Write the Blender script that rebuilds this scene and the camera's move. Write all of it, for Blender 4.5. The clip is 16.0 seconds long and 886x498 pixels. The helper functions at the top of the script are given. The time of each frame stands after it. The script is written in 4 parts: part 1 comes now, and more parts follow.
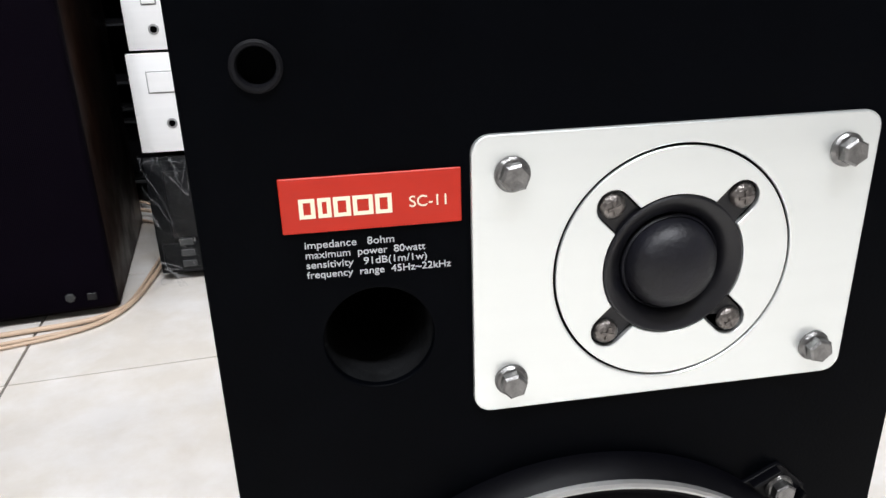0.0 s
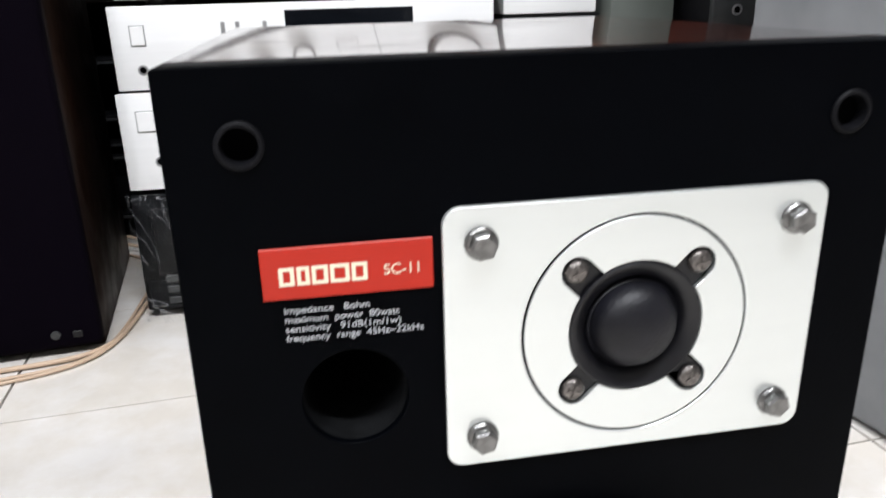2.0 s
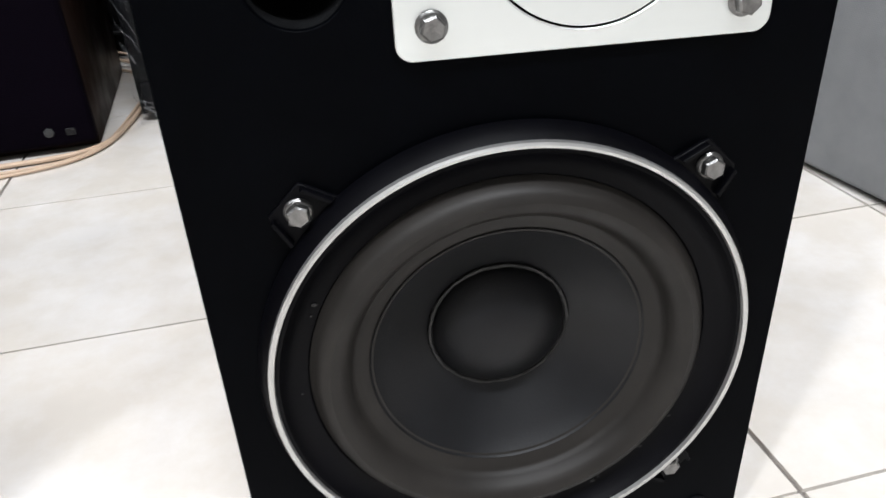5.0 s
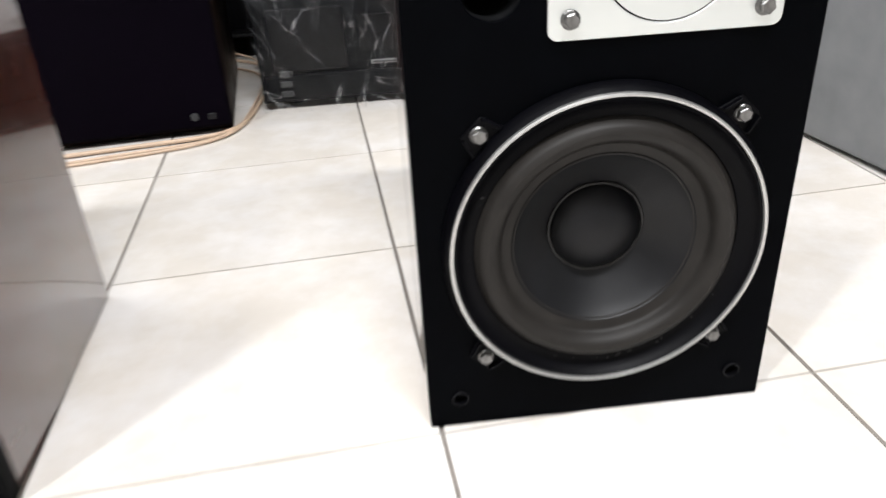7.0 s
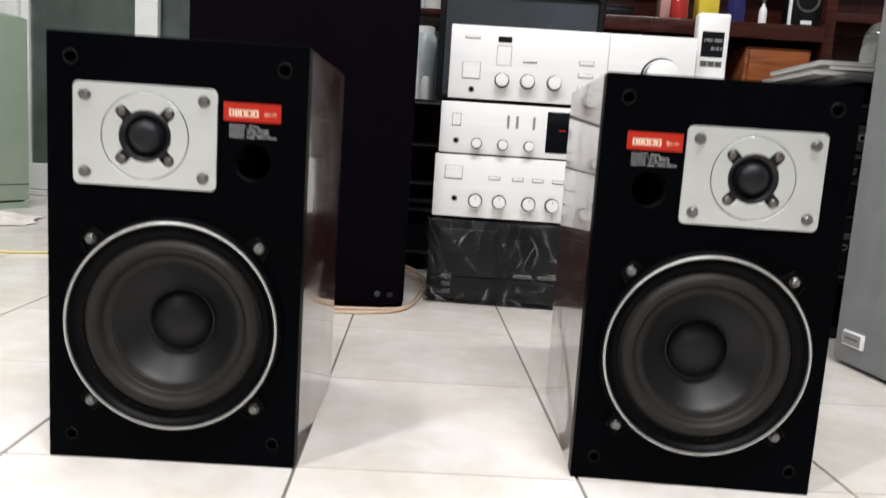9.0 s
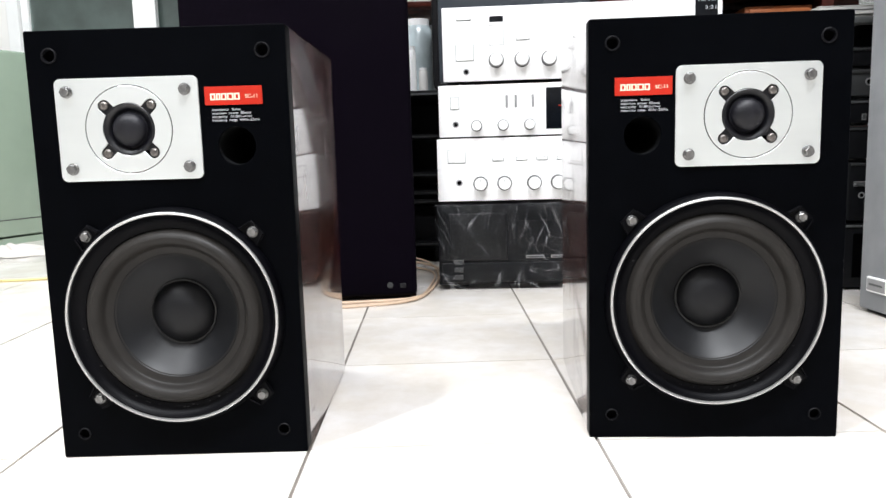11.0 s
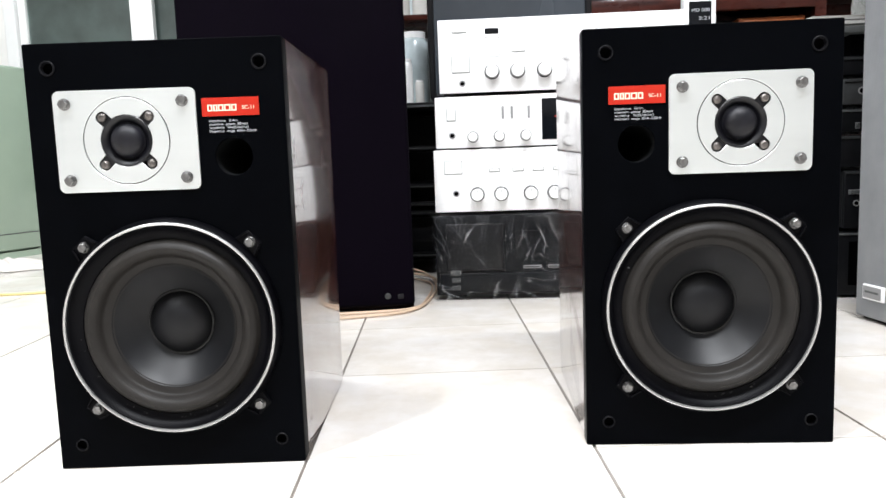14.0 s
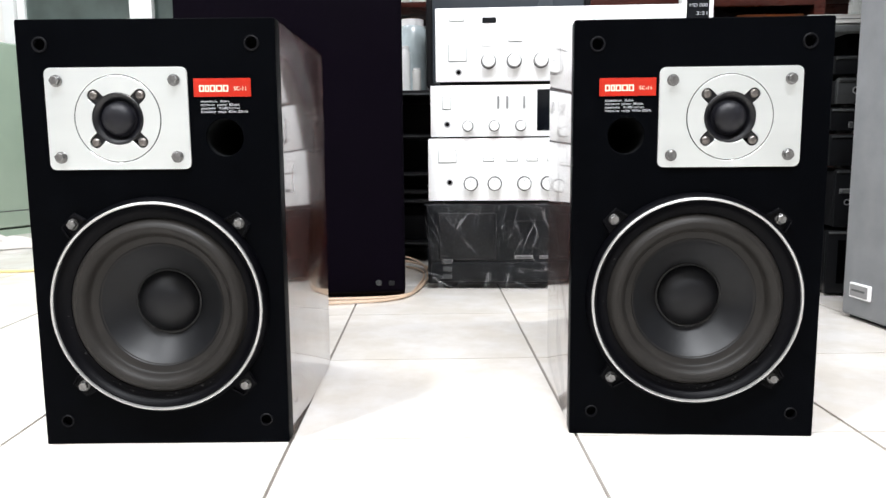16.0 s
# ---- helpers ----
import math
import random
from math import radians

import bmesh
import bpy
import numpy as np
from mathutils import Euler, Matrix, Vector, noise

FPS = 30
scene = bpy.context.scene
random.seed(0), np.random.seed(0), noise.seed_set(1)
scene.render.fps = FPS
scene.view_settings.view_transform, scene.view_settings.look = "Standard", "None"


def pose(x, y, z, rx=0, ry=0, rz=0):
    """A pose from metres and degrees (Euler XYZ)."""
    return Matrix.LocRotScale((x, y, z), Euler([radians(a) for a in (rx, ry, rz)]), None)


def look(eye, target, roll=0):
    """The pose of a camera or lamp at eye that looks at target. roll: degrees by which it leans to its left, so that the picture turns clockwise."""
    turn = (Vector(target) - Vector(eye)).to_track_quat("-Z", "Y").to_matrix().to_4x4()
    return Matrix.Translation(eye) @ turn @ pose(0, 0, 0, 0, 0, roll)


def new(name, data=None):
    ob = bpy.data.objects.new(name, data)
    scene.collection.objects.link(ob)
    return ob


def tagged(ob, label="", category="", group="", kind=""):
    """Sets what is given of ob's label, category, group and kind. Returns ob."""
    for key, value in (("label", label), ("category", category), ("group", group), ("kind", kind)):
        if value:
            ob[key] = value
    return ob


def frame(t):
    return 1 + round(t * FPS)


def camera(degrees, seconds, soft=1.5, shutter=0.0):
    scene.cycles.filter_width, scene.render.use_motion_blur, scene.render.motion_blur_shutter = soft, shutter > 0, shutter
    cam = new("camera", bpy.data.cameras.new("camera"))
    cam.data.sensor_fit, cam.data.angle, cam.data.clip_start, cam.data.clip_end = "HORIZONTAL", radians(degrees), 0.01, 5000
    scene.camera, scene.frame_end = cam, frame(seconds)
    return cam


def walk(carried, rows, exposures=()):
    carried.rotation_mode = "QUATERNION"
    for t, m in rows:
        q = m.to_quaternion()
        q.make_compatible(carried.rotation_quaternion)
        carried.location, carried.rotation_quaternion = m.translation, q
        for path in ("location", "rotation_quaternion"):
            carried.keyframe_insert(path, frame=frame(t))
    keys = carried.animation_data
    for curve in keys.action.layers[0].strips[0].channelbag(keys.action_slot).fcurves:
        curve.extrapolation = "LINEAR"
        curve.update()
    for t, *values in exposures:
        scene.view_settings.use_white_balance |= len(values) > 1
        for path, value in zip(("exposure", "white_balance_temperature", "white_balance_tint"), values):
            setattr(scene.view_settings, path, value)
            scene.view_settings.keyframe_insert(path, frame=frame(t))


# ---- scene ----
cam = camera(61.79, 16.0, 1.5, 0.9)
PATH = [
    (0, (0.03473, -0.18479, 0.36140), (0.3175, 1.6562, -0.3671), -1.83),
    (0.5, (0.03501, -0.18439, 0.36184), (0.3100, 1.6575, -0.3673), -2.30),
    (1, (0.03364, -0.18707, 0.36329), (0.3132, 1.6565, -0.3600), -2.15),
    (1.5, (0.03436, -0.18874, 0.36419), (0.3161, 1.6531, -0.3627), -2.20),
    (2, (0.03839, -0.19219, 0.37487), (0.3572, 1.6694, -0.2831), -1.49),
    (2.5, (0.04357, -0.19745, 0.38178), (0.3746, 1.6656, -0.2657), -1.15),
    (3, (0.04586, -0.19919, 0.37431), (0.3777, 1.6439, -0.3277), -1.42),
    (3.5, (0.04433, -0.20372, 0.35628), (0.3565, 1.6121, -0.4219), -1.70),
    (4, (0.04409, -0.20820, 0.33075), (0.3422, 1.5570, -0.5609), -1.82),
    (4.5, (0.04622, -0.21149, 0.31772), (0.3345, 1.5148, -0.6502), -2.13),
    (5, (0.05109, -0.21785, 0.29579), (0.2957, 1.5055, -0.6893), -3.03),
    (7.3, (-0.02633, -0.41733, 0.33634), (0.0703, 1.3468, -0.6009), -2.66),
    (7.5, (-0.03788, -0.46675, 0.35001), (0.0233, 1.3272, -0.5320), -1.52),
    (8, (-0.08627, -0.61404, 0.37230), (-0.1072, 1.2465, -0.3611), 1.79),
    (8.5, (-0.10780, -0.65825, 0.35262), (-0.1411, 1.2535, -0.2341), 1.70),
    (9, (-0.10565, -0.64050, 0.28927), (-0.1757, 1.3388, 0.0111), 3.79),
    (9.5, (-0.09457, -0.62746, 0.26714), (-0.2452, 1.3450, -0.0276), -1.00),
    (12, (-0.08174, -0.63813, 0.25548), (-0.2127, 1.3415, 0.0030), -1.68),
    (12.5, (-0.08165, -0.63618, 0.25503), (-0.2106, 1.3434, 0.0010), -1.63),
    (13, (-0.08205, -0.63610, 0.25539), (-0.2139, 1.3430, -0.0010), -1.69),
    (13.5, (-0.08086, -0.63714, 0.25582), (-0.2078, 1.3439, 0.0121), -2.07),
    (14, (-0.08080, -0.63792, 0.25367), (-0.2080, 1.3443, 0.0200), -2.01),
    (14.5, (-0.07611, -0.64225, 0.24758), (-0.2207, 1.3426, 0.0489), -1.02),
    (15, (-0.07290, -0.64332, 0.24617), (-0.2070, 1.3419, 0.0438), -0.60),
    (15.5, (-0.07343, -0.64236, 0.24905), (-0.1890, 1.3397, 0.0080), -0.58),
    (16, (-0.07404, -0.64169, 0.25110), (-0.1896, 1.3378, -0.0098), -0.48),
]
EXPOSURES = [(0, 0.17, 6400, 11), (5.2, 0.20, 6350, 10), (7.3, 0.36, 6700, 11), (8.0, 0.20, 7200, 12), (8.5, 0.0, 7100, 12), (9.0, -0.02, 6700, 11), (9.5, 0.38, 6500, 10), (11.8, 0.66, 6400, 10), (16, 0.68, 6400, 10)]
walk(cam, [(t, look(eye, target, roll)) for t, eye, target, roll in PATH], EXPOSURES)

# ---- light ----
W = bpy.data.worlds.new("world")
scene.world = W
W.use_nodes = True
W.node_tree.nodes["Background"].inputs[0].default_value = (0.35, 0.45, 0.42, 1)
W.node_tree.nodes["Background"].inputs[1].default_value = 0.12


def tube_light(x, y, power, turn):
    """The light of one ceiling batten."""
    data = bpy.data.lights.new("ceiling_tube_light", "AREA")
    data.shape, data.size, data.size_y, data.energy, data.color = "RECTANGLE", 1.15, 0.12, power, (0.965, 0.985, 1.02)
    ob = new("ceiling_tube_light", data)
    ob.matrix_world = pose(x, y, 2.56, 0, 0, turn)
    return ob


# The third lamp is added only to brighten the door wall and left floor.
LAMPS = [(-1.35, -1.35, 46, 45), (0.25, -1.0, 72, 0), (-1.45, 0.75, 26, 90)]
for lx, ly, lp, lt in LAMPS:
    tube_light(lx, ly, lp, lt)

# ---- materials ----


def mat(name, color, rough=0.5, metal=0.0, grain=0.0, scale=40.0, bump=0.0, bump_scale=200.0, coat=0.0, stretch=(1, 1, 1), island=0.0, spec=0.5):
    """A surface with two scales of tone and roughness variation and fine relief."""
    m = bpy.data.materials.new(name)
    m.use_nodes = True
    nt = m.node_tree
    b = nt.nodes["Principled BSDF"]
    b.inputs["Roughness"].default_value, b.inputs["Metallic"].default_value = rough, metal
    b.inputs["Coat Weight"].default_value, b.inputs["Coat Roughness"].default_value = coat, 0.08
    b.inputs["Specular IOR Level"].default_value = spec
    tc = nt.nodes.new("ShaderNodeTexCoord")
    mp = nt.nodes.new("ShaderNodeMapping")
    mp.inputs["Scale"].default_value = stretch
    nt.links.new(tc.outputs["Object"], mp.inputs[0])
    n1 = nt.nodes.new("ShaderNodeTexNoise")
    n1.inputs["Scale"].default_value, n1.inputs["Detail"].default_value = scale, 6
    n2 = nt.nodes.new("ShaderNodeTexNoise")
    n2.inputs["Scale"].default_value, n2.inputs["Detail"].default_value = scale * 0.13, 3
    for n in (n1, n2):
        nt.links.new(mp.outputs[0], n.inputs["Vector"])
    add = nt.nodes.new("ShaderNodeMath")
    add.operation = "ADD"
    nt.links.new(n1.outputs["Fac"], add.inputs[0])
    nt.links.new(n2.outputs["Fac"], add.inputs[1])
    rng = nt.nodes.new("ShaderNodeMapRange")
    rng.inputs["From Min"].default_value, rng.inputs["From Max"].default_value = 0.7, 1.3
    rng.inputs["To Min"].default_value, rng.inputs["To Max"].default_value = 1 - grain, 1 + grain
    nt.links.new(add.outputs[0], rng.inputs["Value"])
    mul = nt.nodes.new("ShaderNodeVectorMath")
    mul.operation = "SCALE"
    mul.inputs[0].default_value = color
    nt.links.new(rng.outputs[0], mul.inputs["Scale"])
    nt.links.new(mul.outputs[0], b.inputs["Base Color"])
    rr = nt.nodes.new("ShaderNodeMapRange")
    rr.inputs["From Min"].default_value, rr.inputs["From Max"].default_value = 0.3, 0.7
    rr.inputs["To Min"].default_value, rr.inputs["To Max"].default_value = rough * 0.8, min(1, rough * 1.25)
    nt.links.new(n2.outputs["Fac"], rr.inputs["Value"])
    nt.links.new(rr.outputs[0], b.inputs["Roughness"])
    if bump:
        n3 = nt.nodes.new("ShaderNodeTexNoise")
        n3.inputs["Scale"].default_value, n3.inputs["Detail"].default_value = bump_scale, 4
        nt.links.new(mp.outputs[0], n3.inputs["Vector"])
        bp = nt.nodes.new("ShaderNodeBump")
        bp.inputs["Strength"].default_value, bp.inputs["Distance"].default_value = bump, 0.001
        nt.links.new(n3.outputs["Fac"], bp.inputs["Height"])
        nt.links.new(bp.outputs[0], b.inputs["Normal"])
    return m


def cloth(name, color, pitch, depth=0.6, rough=0.9, spec=0.08):
    """Woven speaker cloth: crossed threads with slow tone changes."""
    m = mat(name, color, rough, grain=0.12, scale=25, spec=spec)
    nt = m.node_tree
    b = nt.nodes["Principled BSDF"]
    tc = nt.nodes.new("ShaderNodeTexCoord")
    total = nt.nodes.new("ShaderNodeMath")
    total.operation = "ADD"
    for i, axis in enumerate(("X", "Z")):
        w = nt.nodes.new("ShaderNodeTexWave")
        w.bands_direction = axis
        w.inputs["Scale"].default_value, w.inputs["Distortion"].default_value = 0.314 / pitch, 0.6
        nt.links.new(tc.outputs["Object"], w.inputs["Vector"])
        nt.links.new(w.outputs["Fac"], total.inputs[i])
    bp = nt.nodes.new("ShaderNodeBump")
    bp.inputs["Strength"].default_value, bp.inputs["Distance"].default_value = depth, 0.0006
    nt.links.new(total.outputs[0], bp.inputs["Height"])
    nt.links.new(bp.outputs[0], b.inputs["Normal"])
    return m


def wood(name, dark, light, rough, coat, axis_scale, bands=9.0, spec=0.12):
    """Straight-grained veneer under lacquer."""
    m = bpy.data.materials.new(name)
    m.use_nodes = True
    nt = m.node_tree
    b = nt.nodes["Principled BSDF"]
    b.inputs["Roughness"].default_value, b.inputs["Coat Weight"].default_value, b.inputs["Coat Roughness"].default_value = rough, coat, 0.05
    b.inputs["Specular IOR Level"].default_value = spec
    tc = nt.nodes.new("ShaderNodeTexCoord")
    mp = nt.nodes.new("ShaderNodeMapping")
    mp.inputs["Scale"].default_value = axis_scale
    nt.links.new(tc.outputs["Object"], mp.inputs[0])
    n = nt.nodes.new("ShaderNodeTexNoise")
    n.inputs["Scale"].default_value, n.inputs["Detail"].default_value, n.inputs["Distortion"].default_value = bands, 8, 0.8
    nt.links.new(mp.outputs[0], n.inputs["Vector"])
    fine = nt.nodes.new("ShaderNodeTexNoise")
    fine.inputs["Scale"].default_value, fine.inputs["Detail"].default_value = bands * 14, 3
    nt.links.new(mp.outputs[0], fine.inputs["Vector"])
    mix = nt.nodes.new("ShaderNodeMath")
    mix.operation = "MULTIPLY_ADD"
    mix.inputs[1].default_value = 0.35
    nt.links.new(fine.outputs["Fac"], mix.inputs[0])
    nt.links.new(n.outputs["Fac"], mix.inputs[2])
    ramp = nt.nodes.new("ShaderNodeValToRGB")
    ramp.color_ramp.elements[0].position, ramp.color_ramp.elements[1].position = 0.45, 0.9
    ramp.color_ramp.elements[0].color, ramp.color_ramp.elements[1].color = (*dark, 1), (*light, 1)
    nt.links.new(mix.outputs[0], ramp.inputs[0])
    nt.links.new(ramp.outputs[0], b.inputs["Base Color"])
    smear = nt.nodes.new("ShaderNodeTexNoise")
    smear.inputs["Scale"].default_value, smear.inputs["Detail"].default_value = 14, 4
    nt.links.new(tc.outputs["Object"], smear.inputs["Vector"])
    rr = nt.nodes.new("ShaderNodeMapRange")
    rr.inputs["From Min"].default_value, rr.inputs["From Max"].default_value = 0.35, 0.7
    rr.inputs["To Min"].default_value, rr.inputs["To Max"].default_value = rough * 0.7, rough * 1.6
    nt.links.new(smear.outputs["Fac"], rr.inputs["Value"])
    nt.links.new(rr.outputs[0], b.inputs["Roughness"])
    bp = nt.nodes.new("ShaderNodeBump")
    bp.inputs["Strength"].default_value, bp.inputs["Distance"].default_value = 0.15, 0.0004
    nt.links.new(mix.outputs[0], bp.inputs["Height"])
    nt.links.new(bp.outputs[0], b.inputs["Normal"])
    return m


def tile_glaze(name):
    """Cream glazed ceramic with cloudy mottling; each tile a little different."""
    m = mat(name, (0.80, 0.772, 0.742), 0.17, grain=0.05, scale=22, bump=0.05, bump_scale=60)
    nt = m.node_tree
    b = nt.nodes["Principled BSDF"]
    info = nt.nodes.new("ShaderNodeObjectInfo")
    rng = nt.nodes.new("ShaderNodeMapRange")
    rng.inputs["To Min"].default_value, rng.inputs["To Max"].default_value = 0.95, 1.03
    nt.links.new(info.outputs["Random"], rng.inputs["Value"])
    sc = nt.nodes.new("ShaderNodeVectorMath")
    sc.operation = "SCALE"
    old = b.inputs["Base Color"].links[0].from_socket
    geo = nt.nodes.new("ShaderNodeNewGeometry")
    cloud = nt.nodes.new("ShaderNodeTexNoise")
    cloud.inputs["Scale"].default_value, cloud.inputs["Detail"].default_value, cloud.inputs["Roughness"].default_value = 9, 7, 0.65
    nt.links.new(geo.outputs["Position"], cloud.inputs["Vector"])
    ramp = nt.nodes.new("ShaderNodeValToRGB")
    ramp.color_ramp.elements[0].position, ramp.color_ramp.elements[1].position = 0.42, 0.62
    ramp.color_ramp.elements[0].color, ramp.color_ramp.elements[1].color = (0.90, 0.87, 0.82, 1), (1, 1, 1, 1)
    nt.links.new(cloud.outputs["Fac"], ramp.inputs[0])
    tint = nt.nodes.new("ShaderNodeVectorMath")
    tint.operation = "MULTIPLY"
    nt.links.new(old, tint.inputs[0])
    nt.links.new(ramp.outputs[0], tint.inputs[1])
    nt.links.new(tint.outputs[0], sc.inputs[0])
    nt.links.new(rng.outputs[0], sc.inputs["Scale"])
    nt.links.new(sc.outputs[0], b.inputs["Base Color"])
    return m


def clear_film(name):
    """Crinkled clear plastic film: mostly see-through, glints and haze painted in, glossy creases."""
    m = bpy.data.materials.new(name)
    m.use_nodes = True
    nt = m.node_tree
    out = nt.nodes["Material Output"]
    tr = nt.nodes.new("ShaderNodeBsdfTransparent")
    gl = nt.nodes.new("ShaderNodeBsdfGlossy")
    gl.inputs["Roughness"].default_value = 0.05
    d2 = nt.nodes.new("ShaderNodeBsdfDiffuse")
    d2.inputs["Color"].default_value = (0.7, 0.72, 0.75, 1)
    tc = nt.nodes.new("ShaderNodeTexCoord")
    def calc(op, a, b, c=None):
        k = nt.nodes.new("ShaderNodeMath")
        k.operation = op
        for q, val in enumerate((a, b, c)):
            if val is None:
                continue
            if isinstance(val, (int, float)):
                k.inputs[q].default_value = val
            else:
                nt.links.new(val, k.inputs[q])
        return k.outputs[0]

    def leaning(angle, scale):
        a, b = nt.nodes.new("ShaderNodeMapping"), nt.nodes.new("ShaderNodeMapping")
        a.inputs["Rotation"].default_value, b.inputs["Scale"].default_value = (0, angle, 0), scale
        nt.links.new(tc.outputs["Object"], a.inputs[0])
        nt.links.new(a.outputs[0], b.inputs[0])
        return b.outputs[0]

    def grain_of(vec, scale, detail):
        k = nt.nodes.new("ShaderNodeTexNoise")
        k.inputs["Scale"].default_value, k.inputs["Detail"].default_value, k.inputs["Distortion"].default_value = scale, detail, 0.5
        nt.links.new(vec, k.inputs["Vector"])
        return k.outputs["Fac"]

    # thin pale crease lines in three leanings paint glints, each where the film pulls
    fold_glints = None
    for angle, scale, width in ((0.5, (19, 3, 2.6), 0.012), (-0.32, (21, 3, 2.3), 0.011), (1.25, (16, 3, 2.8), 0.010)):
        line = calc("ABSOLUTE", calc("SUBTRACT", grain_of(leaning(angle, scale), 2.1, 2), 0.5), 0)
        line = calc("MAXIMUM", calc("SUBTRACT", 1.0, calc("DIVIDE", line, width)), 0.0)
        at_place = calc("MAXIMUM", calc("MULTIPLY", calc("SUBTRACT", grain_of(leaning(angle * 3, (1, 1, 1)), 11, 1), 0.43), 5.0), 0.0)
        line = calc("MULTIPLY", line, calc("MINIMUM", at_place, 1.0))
        fold_glints = line if fold_glints is None else calc("MAXIMUM", fold_glints, line)
    # flat facets between the creases get differing painted veils for reflected light
    v = nt.nodes.new("ShaderNodeTexVoronoi")
    v.inputs["Scale"].default_value = 9
    nt.links.new(leaning(0.4, (2.4, 1, 0.9)), v.inputs["Vector"])
    sep = nt.nodes.new("ShaderNodeSeparateColor")
    nt.links.new(v.outputs["Color"], sep.inputs[0])
    painted_haze = calc("MULTIPLY_ADD", calc("POWER", sep.outputs[0], 2.0), 0.014, 0.001)
    # Pale diffuse share: crease glints and facet veil, both painted.
    milky = calc("MULTIPLY_ADD", fold_glints, 0.22, painted_haze)
    bp = nt.nodes.new("ShaderNodeBump")
    bp.inputs["Strength"].default_value, bp.inputs["Distance"].default_value = 0.8, 0.004
    nt.links.new(grain_of(leaning(0.5, (3, 1, 1)), 26, 3), bp.inputs["Height"])
    nt.links.new(bp.outputs[0], gl.inputs["Normal"])
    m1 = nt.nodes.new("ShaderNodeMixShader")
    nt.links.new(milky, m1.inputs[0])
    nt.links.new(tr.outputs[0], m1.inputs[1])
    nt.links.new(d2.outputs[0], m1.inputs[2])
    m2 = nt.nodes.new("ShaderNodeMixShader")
    nt.links.new(calc("MULTIPLY_ADD", fold_glints, 0.14, 0.010), m2.inputs[0])
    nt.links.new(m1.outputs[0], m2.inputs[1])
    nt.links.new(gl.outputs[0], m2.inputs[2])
    nt.links.new(m2.outputs[0], out.inputs[0])
    return m


def glass(name, color, rough):
    m = mat(name, color, rough, grain=0.35 if rough > 0.1 else 0.0, scale=14, bump=0.35 if rough > 0.1 else 0.0, bump_scale=90)
    b = m.node_tree.nodes["Principled BSDF"]
    b.inputs["Transmission Weight"].default_value, b.inputs["IOR"].default_value = 0.92, 1.45
    return m


def glow(name, color, strength):
    m = bpy.data.materials.new(name)
    m.use_nodes = True
    b = m.node_tree.nodes["Principled BSDF"]
    b.inputs["Base Color"].default_value = (*color, 1)
    b.inputs["Emission Color"].default_value, b.inputs["Emission Strength"].default_value = (*color, 1), strength
    return m


BAFFLE = mat("black_baffle_paint", (0.0008, 0.0010, 0.0016), 0.40, grain=0.25, scale=60, bump=0.12, bump_scale=900, spec=0.022)
VENEER = wood("lacquered_walnut", (0.016, 0.0048, 0.0036), (0.082, 0.019, 0.011), 0.20, 1.0, (9, 9, 0.6), spec=0.15)
DARKWOOD = wood("dark_matt_walnut", (0.005, 0.0028, 0.0022), (0.022, 0.010, 0.006), 0.5, 0.0, (9, 9, 0.6))
ALU = mat("satin_aluminium_plate", (0.77, 0.80, 0.79), 0.34, metal=0.80, grain=0.02, scale=120, bump=0.05, bump_scale=300, stretch=(0.05, 1, 1))
SILVER = mat("brushed_silver_front", (0.92, 0.92, 0.915), 0.42, metal=0.05, grain=0.03, scale=150, bump=0.05, bump_scale=400, stretch=(0.03, 1, 1))
SILVER_EDGE = mat("silver_seam", (0.35, 0.35, 0.35), 0.5, metal=0.5, grain=0.1)
# Darker copy of the silver that puts shade on knob sides.
KNOB_SHADE = mat("shaded_knob_metal", (0.30, 0.30, 0.30), 0.38, metal=0.9, grain=0.15, scale=300)
RING = mat("silver_trim_ring", (0.52, 0.52, 0.51), 0.36, metal=0.85, grain=0.06, scale=200)
STEEL = mat("worn_zinc_bolt", (0.17, 0.168, 0.165), 0.30, metal=0.95, grain=0.35, scale=500, bump=0.3, bump_scale=700)
SCREW = mat("tarnished_screw", (0.14, 0.128, 0.12), 0.30, metal=0.9, grain=0.5, scale=600, bump=0.6, bump_scale=600)
PLASTIC = mat("black_moulded_plastic", (0.0024, 0.0024, 0.0040), 0.34, grain=0.25, scale=80, bump=0.06, bump_scale=500, spec=0.4)
COLLAR = mat("matt_black_collar", (0.0014, 0.0014, 0.0022), 0.42, grain=0.25, scale=80, bump=0.08, bump_scale=600, spec=0.08)
RUBBER = mat("socket_rubber", (0.0030, 0.0030, 0.0040), 0.5, grain=0.3, scale=200, bump=0.2, bump_scale=600, spec=0.12)
# Near-black paint that stands in for shade in holes and gaps.
SHADE_BLACK = mat("painted_shade", (0.0006, 0.0006, 0.0008), 0.9, grain=0.3, spec=0.02)
DOME = mat("tweeter_silk_dome", (0.0040, 0.0040, 0.0066), 0.46, grain=0.45, scale=110, bump=0.2, bump_scale=700, spec=0.32)
SURROUND = mat("grey_rubber_surround", (0.0165, 0.0148, 0.0132), 0.50, grain=0.2, scale=70, bump=0.05, bump_scale=400, spec=0.2)
CONE = mat("pulp_cone", (0.0034, 0.0038, 0.0048), 0.44, grain=0.25, scale=60, bump=0.06, bump_scale=900, spec=0.32)
CAP = mat("dust_cap_felt", (0.0032, 0.0034, 0.0044), 0.52, grain=0.3, scale=90, bump=0.1, bump_scale=900, spec=0.28)
GLUE = mat("glue_ring", (0.0065, 0.0062, 0.0065), 0.5, grain=0.5, scale=300, bump=0.8, bump_scale=300)
